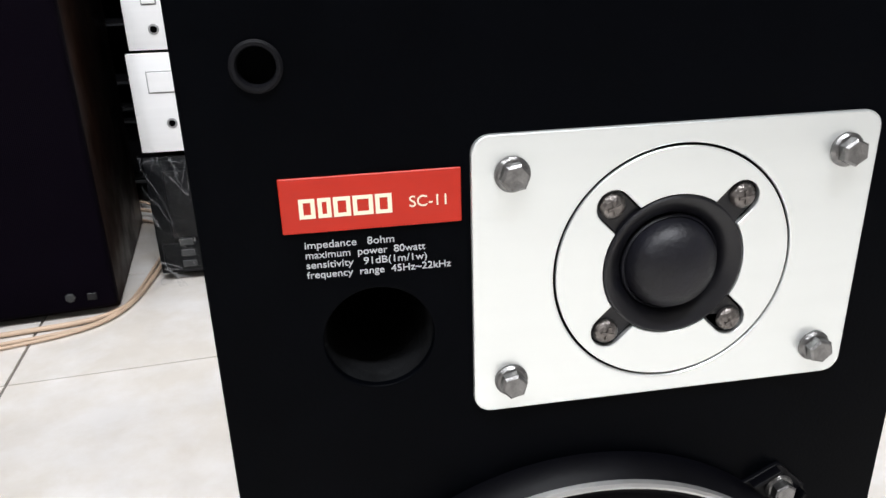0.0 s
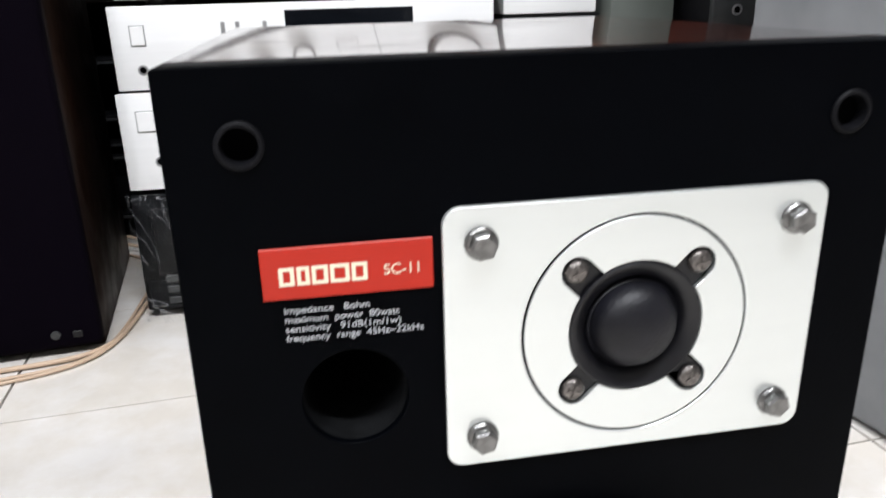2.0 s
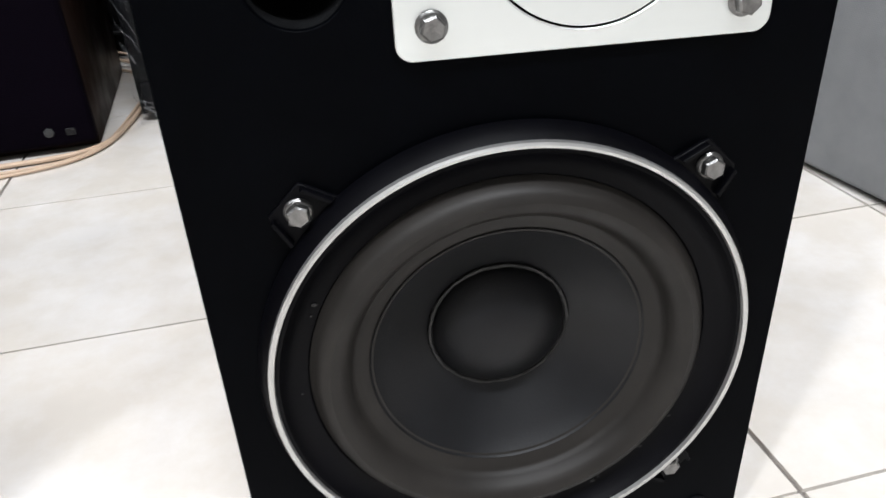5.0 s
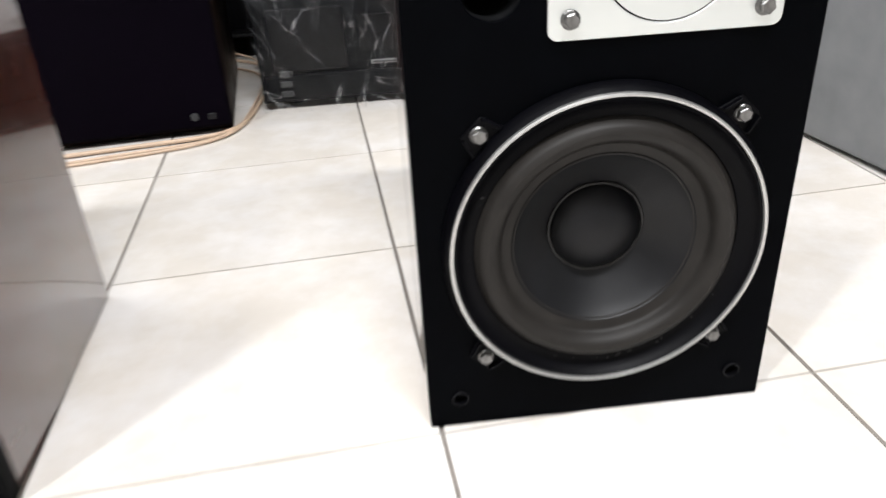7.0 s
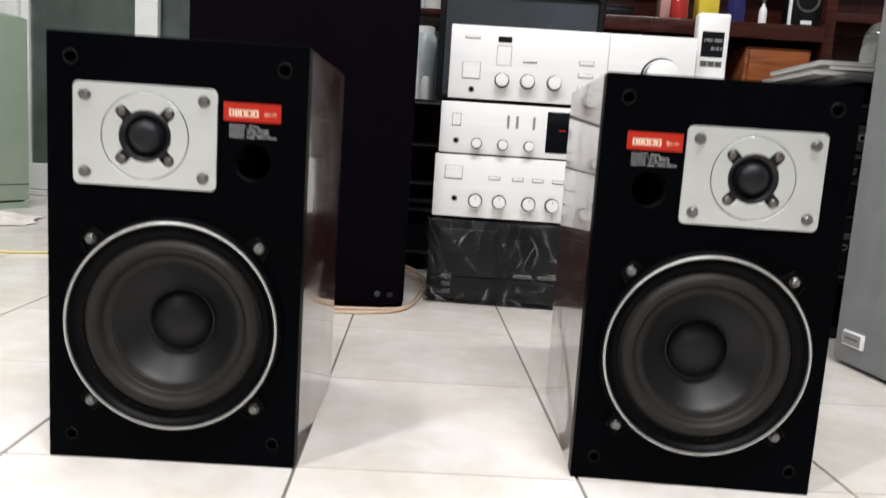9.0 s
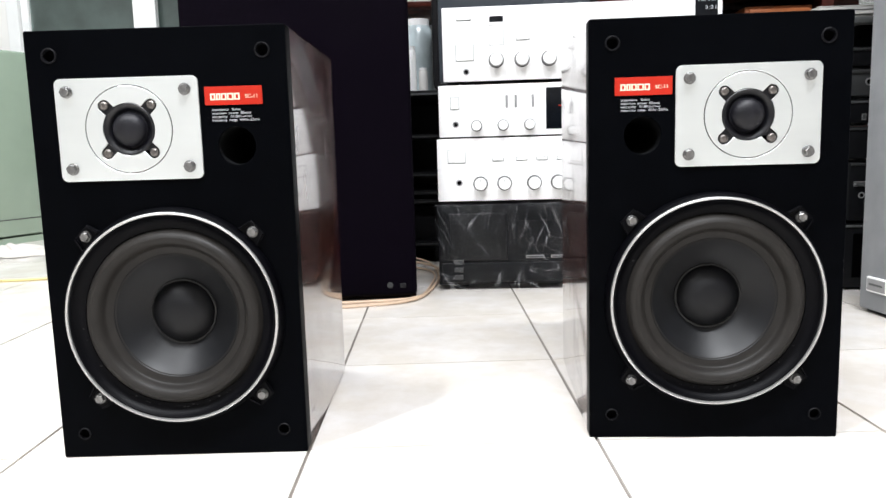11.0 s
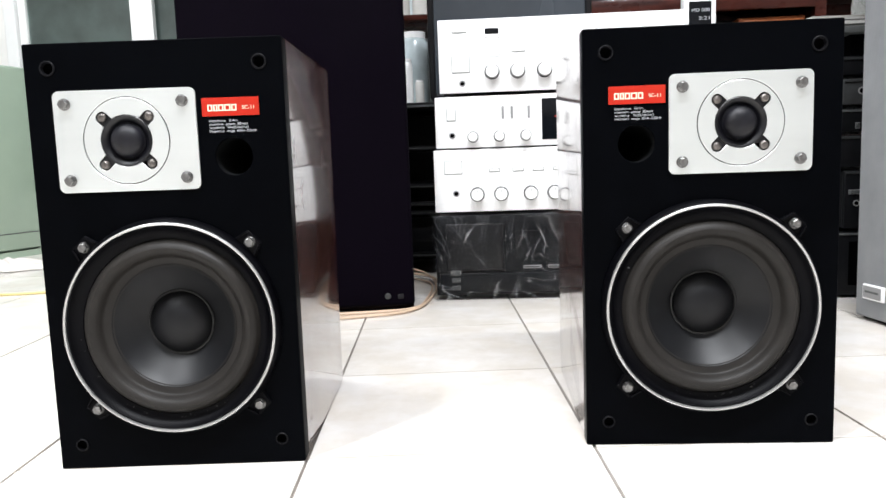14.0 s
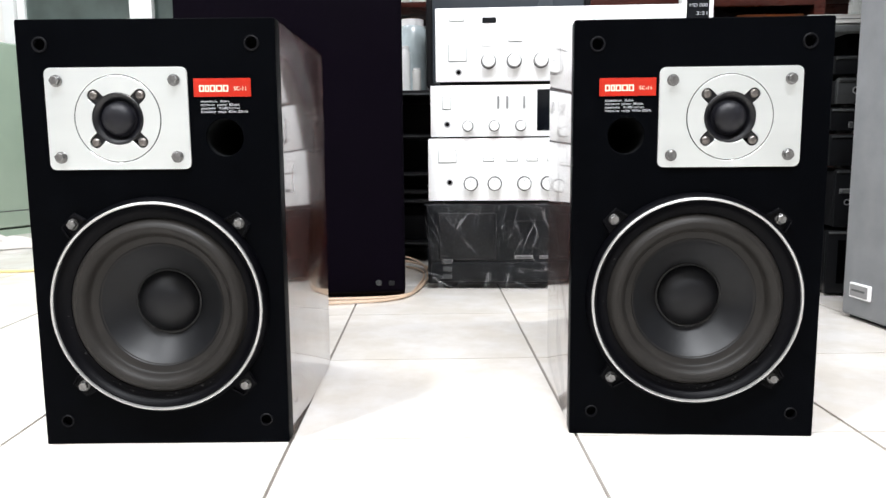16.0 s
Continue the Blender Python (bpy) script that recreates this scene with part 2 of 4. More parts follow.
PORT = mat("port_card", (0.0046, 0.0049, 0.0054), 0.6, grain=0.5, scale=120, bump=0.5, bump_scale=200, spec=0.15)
RED = mat("red_badge", (0.41, 0.018, 0.007), 0.34, grain=0.06, scale=150, spec=0.3)
CREAM = mat("cream_print", (0.80, 0.72, 0.55), 0.5, grain=0.03)
PRINT = mat("white_print", (0.46, 0.47, 0.49), 0.6, grain=0.03)
GREY_CLOTH = cloth("grey_grille_cloth", (0.250, 0.258, 0.268), 0.0016, 0.25)
DARK_CLOTH = cloth("aubergine_grille_cloth", (0.0024, 0.0014, 0.0036), 0.0018, 0.3, spec=0.03)
BLACK_CASE = mat("black_enamelled_case", (0.007, 0.007, 0.008), 0.36, grain=0.25, scale=50, bump=0.08, bump_scale=700, spec=0.2)
DECK = mat("dark_grey_front", (0.0062, 0.0065, 0.0075), 0.34, grain=0.2, scale=60, bump=0.06, bump_scale=500, spec=0.14)
TRIM_GREY = mat("dull_trim_strip", (0.045, 0.047, 0.048), 0.4, metal=0.3, grain=0.2, scale=80)
DECK_LIGHT = mat("pewter_front", (0.10, 0.105, 0.105), 0.4, metal=0.3, grain=0.15, scale=80)
DISPLAY = mat("display_window", (0.004, 0.005, 0.007), 0.10, grain=0.3, spec=0.3)
SCREEN = mat("grey_screen", (0.055, 0.065, 0.078), 0.25, grain=0.1, scale=10)
MAHOGANY = wood("mahogany", (0.018, 0.005, 0.004), (0.075, 0.018, 0.012), 0.28, 0.3, (0.8, 8, 8))
ORANGE_WOOD = wood("orange_stained_wood", (0.16, 0.045, 0.015), (0.40, 0.13, 0.045), 0.35, 0.2, (0.8, 8, 8))
GREEN = mat("pale_green_enamel", (0.36, 0.46, 0.36), 0.22, grain=0.05, scale=12, bump=0.05)
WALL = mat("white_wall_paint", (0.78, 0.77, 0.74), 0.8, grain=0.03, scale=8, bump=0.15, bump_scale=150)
# Unseen walls are darkened to keep bounce off the black fronts.
DIM_WALL = mat("darkened_wall_paint", (0.30, 0.29, 0.28), 0.85, grain=0.06, scale=8, bump=0.15, bump_scale=150)
FRAME = mat("white_window_aluminium", (0.80, 0.81, 0.80), 0.4, grain=0.03, scale=20)
FROST = glass("frosted_green_glass", (0.30, 0.37, 0.34), 0.45)
PALE_PANEL = mat("pale_painted_board", (0.60, 0.67, 0.69), 0.3, grain=0.15, scale=12, bump=0.05, bump_scale=300)
MILKY = mat("milky_jar_glass", (0.52, 0.60, 0.62), 0.12, grain=0.3, scale=16)
CLEAR = glass("clear_glass", (0.92, 0.95, 0.94), 0.03)
GROUT = mat("grey_grout", (0.20, 0.18, 0.16), 0.9, grain=0.2, scale=60, bump=0.3)
TILE = tile_glaze("cream_glazed_tile")
FILM = clear_film("crinkled_clear_film")
CABLE = mat("cream_cable_sheath", (0.58, 0.43, 0.31), 0.45, grain=0.1, scale=60)
YELLOW_CABLE = mat("yellow_cable_sheath", (0.66, 0.55, 0.24), 0.5, grain=0.1, scale=60)
PAPER = mat("pale_paper", (0.62, 0.61, 0.58), 0.7, grain=0.06, scale=40)
RAG = mat("white_rag", (0.68, 0.64, 0.60), 0.9, grain=0.1, scale=60, bump=0.5, bump_scale=300)
BOX_GREY = mat("grey_green_box", (0.075, 0.085, 0.075), 0.6, grain=0.15, scale=20, bump=0.1)
PINK = mat("pink_card", (0.55, 0.30, 0.26), 0.5, grain=0.1)
RED_GLASS = mat("red_lacquer", (0.45, 0.03, 0.03), 0.15, grain=0.1)
YELLOW = mat("yellow_plastic", (0.80, 0.62, 0.06), 0.3, grain=0.08)
BLUE = mat("dark_blue_glass", (0.02, 0.02, 0.12), 0.12, grain=0.1)
TUBE = glow("lit_tube", (1.0, 0.97, 0.92), 6.0)

# ---- builders ----


def finish(name, bm, material, angle=35):
    me = bpy.data.meshes.new(name)
    bmesh.ops.recalc_face_normals(bm, faces=bm.faces[:])
    bm.to_mesh(me)
    bm.free()
    for p in me.polygons:
        p.use_smooth = True
    me.set_sharp_from_angle(angle=radians(angle))
    me.materials.append(material)
    return me


def part(name, bm, material, parent=None, label=""):
    """Links a bmesh, or a ready mesh, as one object under a thing or a part."""
    me = bm if isinstance(bm, bpy.types.Mesh) else finish(name, bm, material)
    ob = new(name, me)
    if parent:
        ob.parent = parent
    return tagged(ob, label)


def thing(name, label, category, m=None, group="", kind=""):
    ob = new(name)
    ob.empty_display_size = 0.05
    if m is not None:
        ob.matrix_world = m
    return tagged(ob, label, category, group, kind)


def box(x0, x1, y0, y1, z0, z1, bevel=0.0, seg=2):
    bm = bmesh.new()
    bmesh.ops.create_cube(bm, size=1, matrix=Matrix.LocRotScale(((x0 + x1) / 2, (y0 + y1) / 2, (z0 + z1) / 2), None, (x1 - x0, y1 - y0, z1 - z0)))
    if bevel:
        bmesh.ops.bevel(bm, geom=bm.edges[:], offset=bevel, segments=seg, affect="EDGES", profile=0.5)
    return bm


def lathe(profile, cx=0.0, cz=0.0, seg=64, cap=True, bm=None):
    """Turns (radius, y) pairs round the y axis through (cx, cz)."""
    bm = bm or bmesh.new()
    rows = []
    for r, y in profile:
        if r < 1e-6:
            rows.append([bm.verts.new((cx, y, cz))])
        else:
            rows.append([bm.verts.new((cx + r * math.cos(2 * math.pi * k / seg), y, cz + r * math.sin(2 * math.pi * k / seg))) for k in range(seg)])
    for a, b in zip(rows, rows[1:]):
        for k in range(seg):
            j = (k + 1) % seg
            if len(a) == 1 and len(b) == 1:
                continue
            if len(a) == 1:
                bm.faces.new((a[0], b[k], b[j]))
            elif len(b) == 1:
                bm.faces.new((a[k], a[j], b[0]))
            else:
                bm.faces.new((a[k], a[j], b[j], b[k]))
    return bm


def turned(profile, x=0.0, y=0.0, z0=0.0, seg=32):
    """Turns (radius, height) pairs round a vertical axis."""
    bm = lathe([(r, -h) for r, h in profile], 0, 0, seg)
    bmesh.ops.transform(bm, matrix=pose(x, y, z0, -90, 0, 0), verts=bm.verts[:])
    return bm


def circle(cx, cz, r, n=48):
    return [(cx + r * math.cos(2 * math.pi * k / n), cz + r * math.sin(2 * math.pi * k / n)) for k in range(n)]


def rounded(x0, x1, z0, z1, r, n=6):
    out = []
    for cx, cz, a in ((x1 - r, z1 - r, 0), (x0 + r, z1 - r, 90), (x0 + r, z0 + r, 180), (x1 - r, z0 + r, 270)):
        out += [(cx + r * math.cos(radians(a + 90 * k / n)), cz + r * math.sin(radians(a + 90 * k / n))) for k in range(n + 1)]
    return out


def curve_mesh(name, cu, material, m):
    ob = new(name, cu)
    me = bpy.data.meshes.new_from_object(ob.evaluated_get(bpy.context.evaluated_depsgraph_get()))
    bpy.data.objects.remove(ob)
    me.transform(m)
    me.name = name
    me.materials.clear()
    me.materials.append(material)
    return me


def cut_plate(name, outlines, y0, y1, material, bevel=0.0):
    """A plate in the xz plane between y0 and y1, from an outline and its holes."""
    cu = bpy.data.curves.new(name, "CURVE")
    cu.dimensions, cu.fill_mode, cu.extrude = "2D", "BOTH", (y1 - y0) / 2 - bevel
    cu.bevel_depth, cu.bevel_resolution, cu.offset = bevel, 2, -bevel
    for pts in outlines:
        s = cu.splines.new("POLY")
        s.points.add(len(pts) - 1)
        for p, (u, v) in zip(s.points, pts):
            p.co = (u, v, 0, 1)
        s.use_cyclic_u = True
    me = curve_mesh(name, cu, material, pose(0, (y0 + y1) / 2, 0, 90, 0, 0))
    bm = bmesh.new()
    bm.from_mesh(me)
    bmesh.ops.remove_doubles(bm, verts=bm.verts[:], dist=0.00002)
    bmesh.ops.recalc_face_normals(bm, faces=bm.faces[:])
    bm.to_mesh(me)
    bm.free()
    for p in me.polygons:
        p.use_smooth = True
    me.set_sharp_from_angle(angle=radians(30))
    for p in me.polygons:
        p.use_smooth = abs(p.normal.y) < 0.995
    return me


def writing(name, text, x, y, z, size, material, stretch=1.0, width=None, align="LEFT"):
    """Raised or printed characters facing -y, with the line's foot at z."""
    cu = bpy.data.curves.new(name, "FONT")
    cu.body, cu.size, cu.extrude, cu.align_x = text, size, 0.00008, align
    me = curve_mesh(name, cu, material, Matrix())
    if width:
        stretch = width / max(1e-6, max(v.co.x for v in me.vertices) - min(v.co.x for v in me.vertices))
    me.transform(pose(x, y, z, 90, 0, 0) @ Matrix.Diagonal((stretch, 1, 1, 1)))
    return me


def cable(name, pts, r, material, label, category):
    cu = bpy.data.curves.new(name, "CURVE")
    cu.dimensions, cu.bevel_depth, cu.bevel_resolution, cu.use_fill_caps = "3D", r, 3, True
    s = cu.splines.new("NURBS")
    s.points.add(len(pts) - 1)
    for p, c in zip(s.points, pts):
        p.co = (*c, 1)
    s.use_endpoint_u, s.order_u, s.resolution_u = True, 4, 8
    me = curve_mesh(name, cu, material, Matrix())
    for p in me.polygons:
        p.use_smooth = True
    return tagged(new(name, me), label, category)


def hex_bolt_mesh():
    """Flanged hexagon bolt head, its foot at y = 0, facing -y."""
    bm = lathe([(0.0049, 0), (0.0049, -0.0008), (0.0042, -0.0016), (0.0036, -0.0018)], seg=24)
    n = 6
    foot = [bm.verts.new((0.0040 * math.cos(k * math.pi / 3), -0.0014, 0.0040 * math.sin(k * math.pi / 3))) for k in range(n)]
    top = [bm.verts.new((0.0040 * math.cos(k * math.pi / 3), -0.0044, 0.0040 * math.sin(k * math.pi / 3))) for k in range(n)]
    rim = [bm.verts.new((0.0033 * math.cos(k * math.pi / 3), -0.0050, 0.0033 * math.sin(k * math.pi / 3))) for k in range(n)]
    mid = bm.verts.new((0, -0.0047, 0))
    for k in range(n):
        j = (k + 1) % n
        bm.faces.new((foot[k], foot[j], top[j], top[k]))
        bm.faces.new((top[k], top[j], rim[j], rim[k]))
        bm.faces.new((rim[k], rim[j], mid))
    return finish("bolt", bm, STEEL, 25)


def screw_mesh():
    """Domed cross-head screw, facing -y."""
    bm = lathe([(0.0037, 0), (0.0037, -0.0008), (0.0031, -0.0017), (0.0018, -0.0023), (0, -0.0025)], seg=24)
    for a in (35, 125):
        c = box(-0.0021, 0.0021, -0.0028, -0.0018, -0.0004, 0.0004)
        c.transform(pose(0, 0, 0, 0, a, 0))
        tmp = bpy.data.meshes.new("slot")
        c.to_mesh(tmp)
        c.free()
        bm.from_mesh(tmp)
        bpy.data.meshes.remove(tmp)
    return finish("screw", bm, SCREW, 40)


def at(name, me, parent, x, y, z, ry=0, label=""):
    ob = part(name, me, None, parent, label)
    ob.matrix_basis = pose(x, y, z, 0, ry, 0)
    return ob


# ---- room ----
X0, X1, Y0, Y1, H = -2.35, 2.3, -2.7, 2.1, 2.65


def structure(name, bm, material, label):
    return tagged(part(name, bm, material, None, label), category=name.split("_")[0], kind="structure")


slab = structure("floor", box(X0 - 0.1, X1 + 0.1, Y0 - 0.1, Y1 + 0.1, -0.12, -0.0025), GROUT, "grey grout bed under cream ceramic floor tiles")
structure("ceiling", box(X0 - 0.1, X1 + 0.1, Y0 - 0.1, Y1 + 0.1, H, H + 0.1), WALL, "plain white painted ceiling")
# These three walls are unseen; their dark tone only limits bounced light.
structure("wall_west", box(X0 - 0.1, X0, Y0 - 0.1, Y1 + 0.1, -0.0025, H), DIM_WALL, "unseen wall, darkened to cut bounced light")
structure("wall_east", box(X1, X1 + 0.1, Y0 - 0.1, Y1 + 0.1, -0.0025, H), DIM_WALL, "unseen wall, darkened to cut bounced light")
structure("wall_south", box(X0, X1, Y0 - 0.1, Y0, -0.0025, H), DIM_WALL, "unseen wall, darkened to cut bounced light")
# the back wall, with the opening of a glazed sliding door
DX0, DX1, DZ = -1.86, -0.55, 2.05
structure("wall_north", cut_plate("wall_north", [[(X0, -0.0025), (DX0, -0.0025), (DX0, DZ), (DX1, DZ), (DX1, -0.0025), (X1, -0.0025), (X1, H), (X0, H)]], Y1, Y1 + 0.1, WALL), None, "white painted wall with a glazed door opening")
door = thing("door_1", "white aluminium sliding door with frosted greenish glass", "door", pose(0, Y1 + 0.02, 0), kind="structure")
part("door_frame", cut_plate("door_frame", [[(DX0, 0), (DX0, DZ), (DX1, DZ), (DX1, 0)], [(DX0 + 0.045, 0.02), (DX0 + 0.045, DZ - 0.04), (DX1 - 0.04, DZ - 0.04), (DX1 - 0.04, 0.02)]], -0.03, 0.05, FRAME, 0.003), None, door)
for a, b, dy in ((DX0 + 0.047, -1.300, 0.0), (-1.385, DX1 - 0.042, 0.034)):
    leaf = part("door_leaf", cut_plate("door_leaf", [[(a, 0.022), (a, DZ - 0.042), (b, DZ - 0.042), (b, 0.022)], [(a + 0.03, 0.12), (a + 0.03, DZ - 0.09), (b - 0.085, DZ - 0.09), (b - 0.085, 0.12)]], dy - 0.014, dy + 0.014, FRAME, 0.002), None, door)
    pane = part("pane", box(a + 0.026, b - 0.081, dy - 0.003, dy + 0.003, 0.116, DZ - 0.086), FROST, leaf, "frosted grey-green glass pane")
    pane.visible_shadow = False

# unseen ceiling battens: two inferred from shadows and highlights, a third added for brightness
for lx, ly, lp, lt in LAMPS:
    lamp = thing("ceiling_light", "unseen white fluorescent batten assumed on the ceiling", "ceiling light", pose(lx, ly, H, 0, 0, lt), "ceiling lights")
    part("housing", box(-0.62, 0.62, -0.05, 0.05, -0.05, 0.0, 0.006), FRAME, lamp)
    tb = lathe([(0, -0.585), (0.013, -0.585), (0.013, 0.585), (0, 0.585)], seg=16)
    tb.transform(pose(0, 0, -0.066, 0, 0, 90))
    part("tube", tb, TUBE, lamp, "lit fluorescent tube")

# ---- the two bookshelf speakers ----
SW, SD, SH = 0.212, 0.236, 0.359
BOLT, CROSS = hex_bolt_mesh(), screw_mesh()
SPECS = ("impedance   8ohm", "maximum  power  80watt", "sensitivity   91dB(1m/1w)", "frequency  range  45Hz~22kHz")
SPEC_W = (0.0235, 0.0318, 0.0322, 0.0388)


def bookshelf_speaker(m, flip, label):
    """A two-way speaker; with flip its tweeter stands at the other side."""
    fx = (lambda x: SW - x) if flip else (lambda x: x)
    sp = thing("bookshelf_speaker", label, "speaker", m, "pair of bookshelf speakers")
    # cabinet shell, open at the front, and the baffle set into it
    part("cabinet", cut_plate("cabinet", [rounded(0, SW, 0, SH, 0.0015, 2), rounded(0.012, SW - 0.012, 0.012, SH - 0.012, 0.001, 2)], 0.0165, SD, VENEER), None, sp, "glossy dark walnut veneer cabinet")
    part("back_panel", box(0.0121, SW - 0.0121, SD - 0.014, SD - 0.002, 0.0121, SH - 0.0121), BAFFLE, sp)
    wx, wz, wr = fx(0.1055), 0.1225, 0.0905
    px, pz, pr = fx(0.0445), 0.2632, 0.0154
    ox, oz = (-0.0020, 0.0012) if flip else (0.0, 0.0)
    tx, tz = fx(0.1295) + ox, 0.2778 + oz
    sock = [(fx(x), z) for x in (0.0195, 0.1925) for z in (0.021, 0.339)]
    part("baffle", cut_plate("baffle", [rounded(0, SW, 0, SH, 0.0015, 2), circle(px, pz, pr), circle(wx, wz, 0.080, 72), circle(tx, tz, 0.030)] + [circle(x, z, 0.0050, 24) for x, z in sock], 0, 0.0164, BAFFLE, 0.0006), None, sp, "matt black painted front board")
    for x, z in sock:
        q = 0.91 if z > 0.1 else 0.78
        s = part("grille_socket", lathe([(0.0070 * q, 0.0), (0.0070 * q, -0.0007), (0.0063 * q, -0.0012), (0.0055 * q, -0.0011), (0.0047, -0.0002), (0.0045, 0.012), (0, 0.0125)], x, z, 32), RUBBER, sp, "black rubber grille socket")
        # Black disc paints the shade inside the socket hole.
        part("hole_shade", lathe([(0.0044, 0.003), (0, 0.0031)], x, z, 24), SHADE_BLACK, s)
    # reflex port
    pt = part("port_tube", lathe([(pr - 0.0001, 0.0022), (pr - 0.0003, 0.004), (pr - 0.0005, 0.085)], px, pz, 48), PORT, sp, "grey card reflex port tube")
    # Black disc stands in for the darkness down the port.
    part("hole_shade", lathe([(pr - 0.001, 0.084), (0, 0.0845)], px, pz, 32), SHADE_BLACK, pt)
    # tweeter plate with its cross-shaped opening
    x0, x1 = sorted((fx(0.0708) + ox, fx(0.1880) + ox))
    def cross_hole(r, arm, half, n=10):
        pts = []
        d = math.asin(half / r)
        for q in range(4):
            c = math.radians(45 + 90 * q)
            u, v = Vector((math.cos(c), math.sin(c))), Vector((-math.sin(c), math.cos(c)))
            for k in range(n + 1):
                a = -math.pi / 2 + math.pi * k / n
                e = u * (arm + half * math.cos(a)) + v * (half * math.sin(a))
                pts.append((tx + e.x, tz + e.y))
            for k in range(n + 1):
                a = c + d + (math.pi / 2 - 2 * d) * k / n
                pts.append((tx + r * math.cos(a), tz + r * math.sin(a)))
        return pts
    plate = part("tweeter_plate", cut_plate("tweeter_plate", [rounded(x0, x1, 0.2364 + oz, 0.3192 + oz, 0.0052), circle(tx, tz, 0.0358, 96)], -0.0022, 0.0, ALU, 0.0005), None, sp, "satin aluminium tweeter plate with round corners")
    part("disc", cut_plate("disc", [circle(tx, tz, 0.0350, 96), cross_hole(0.0213, 0.0268, 0.0050)], -0.0022, -0.0002, ALU, 0.0003), None, plate)
    part("groove", cut_plate("groove", [circle(tx, tz, 0.0362, 96), circle(tx, tz, 0.0346, 96)], -0.0012, -0.0003, SHADE_BLACK), None, plate)
    for bx in (0.0817, 0.1780):
        for bz in (0.3085, 0.2465):
            at("bolt", BOLT, plate, fx(bx) + ox, -0.0022, bz + oz, random.uniform(0, 60), "worn zinc hexagon bolt")
    tw = part("tweeter", lathe([(0.0210, -0.0004), (0.0210, -0.0021), (0.0204, -0.0025), (0.0198, -0.0024), (0.0176, -0.0012), (0.0154, 0.0006), (0.0148, 0.0020), (0, 0.0024)], tx, tz, 64), PLASTIC, sp, "black plastic tweeter horn ring")
    part("flange", cut_plate("flange", [cross_hole(0.0208, 0.0268, 0.0046), circle(tx, tz, 0.0204)], -0.0008, 0.0010, PLASTIC, 0.0002), None, tw)
    part("dome", lathe([(0.0148, 0.0018), (0.0146, 0.0006), (0.0141, 0.0001), (0.0137, 0.0006), (0.0135, -0.0002), (0.0130, -0.0022), (0.0118, -0.0042), (0.0098, -0.0060), (0.0071, -0.0073), (0.0042, -0.0080), (0.0018, -0.0083), (0, -0.0084)], tx, tz, 64), DOME, tw, "soft black silk dome")
    for q in range(4):
        a = radians(45 + 90 * q)
        at("screw", CROSS, tw, tx + 0.0272 * math.cos(a), -0.0009, tz + 0.0272 * math.sin(a), random.uniform(0, 90), "tarnished cross-head screw")
    # red badge and the printed data
    b0, b1 = sorted((fx(0.0213), fx(0.0683)))
    badge = part("badge", box(b0, b1, -0.0009, 0.0, 0.2962, 0.3110, 0.0002, 1), RED, sp, "red enamel badge with cream marks")
    for u, w in ((0.0047, 0.0041), (0.0095, 0.0034), (0.0135, 0.0044), (0.0185, 0.0052), (0.0243, 0.0043)):
        u += b0
        part("mark", cut_plate("mark", [[(u, 0.3002), (u + w, 0.3002), (u + w, 0.3055), (u, 0.3055)], [(u + 0.0011, 0.3012), (u + w - 0.0011, 0.3012), (u + w - 0.0011, 0.3045), (u + 0.0011, 0.3045)]], -0.00105, -0.0009, CREAM), None, badge)
    part("model_number", writing("model_number", "SC-11", b0 + 0.0330, -0.00102, 0.3013, 0.0043, CREAM, width=0.0098), None, badge)
    for k, (line, w) in enumerate(zip(SPECS, SPEC_W)):
        part("print_line", writing("print_line", line, b0 + 0.0050, -0.00015, 0.29165 - 0.00283 * k, 0.00285, PRINT, width=w), None, sp, "white printed data line")
    # woofer
    wf = part("woofer_frame", lathe([(0.0925, 0.0), (0.0925, -0.0035), (0.0905, -0.0075), (0.0890, -0.0095), (0.0872, -0.0100)], wx, wz, 96), COLLAR, sp, "black moulded woofer frame")
    part("trim_ring", lathe([(0.0890, -0.0094), (0.0887, -0.0112), (0.0878, -0.0117), (0.0868, -0.0113), (0.0864, -0.0098)], wx, wz, 128), RING, wf, "silver trim ring")
    part("inner_collar", lathe([(0.0862, -0.0100), (0.0850, -0.0102), (0.0842, -0.0090), (0.0822, -0.0060), (0.0785, -0.0042), (0.0752, -0.0038), (0.0744, -0.0030), (0.0736, 0.0)], wx, wz, 96), COLLAR, wf)
    part("surround", lathe([(0.0748, -0.0030), (0.0738, -0.0040), (0.0732, -0.0058), (0.0721, -0.0080), (0.0702, -0.0098), (0.0676, -0.0108), (0.0644, -0.0100), (0.0618, -0.0074), (0.0602, -0.0040), (0.0593, -0.0018), (0.0582, -0.0010), (0.0560, -0.0006), (0.0515, 0.0014)], wx, wz, 96), SURROUND, wf, "dark grey rubber roll surround")
    part("cone", lathe([(0.0530, 0.0002), (0.0522, 0.0012), (0.0460, 0.0066), (0.0390, 0.0122), (0.0330, 0.0166), (0.0290, 0.0192), (0.0255, 0.0208)], wx, wz, 96), CONE, wf, "charcoal paper cone")
    part("dust_cap", lathe([(0.0272, 0.0198), (0.0268, 0.0186), (0.0256, 0.0170), (0.0216, 0.0132), (0.0162, 0.0100), (0.0097, 0.0078), (0.004, 0.0070), (0, 0.0069)], wx, wz, 64), CAP, wf, "black felt dust cap")
    gl = lathe([(0.0288, 0.0190), (0.0284, 0.0182), (0.0275, 0.0181), (0.0267, 0.0190)], wx, wz, 80)
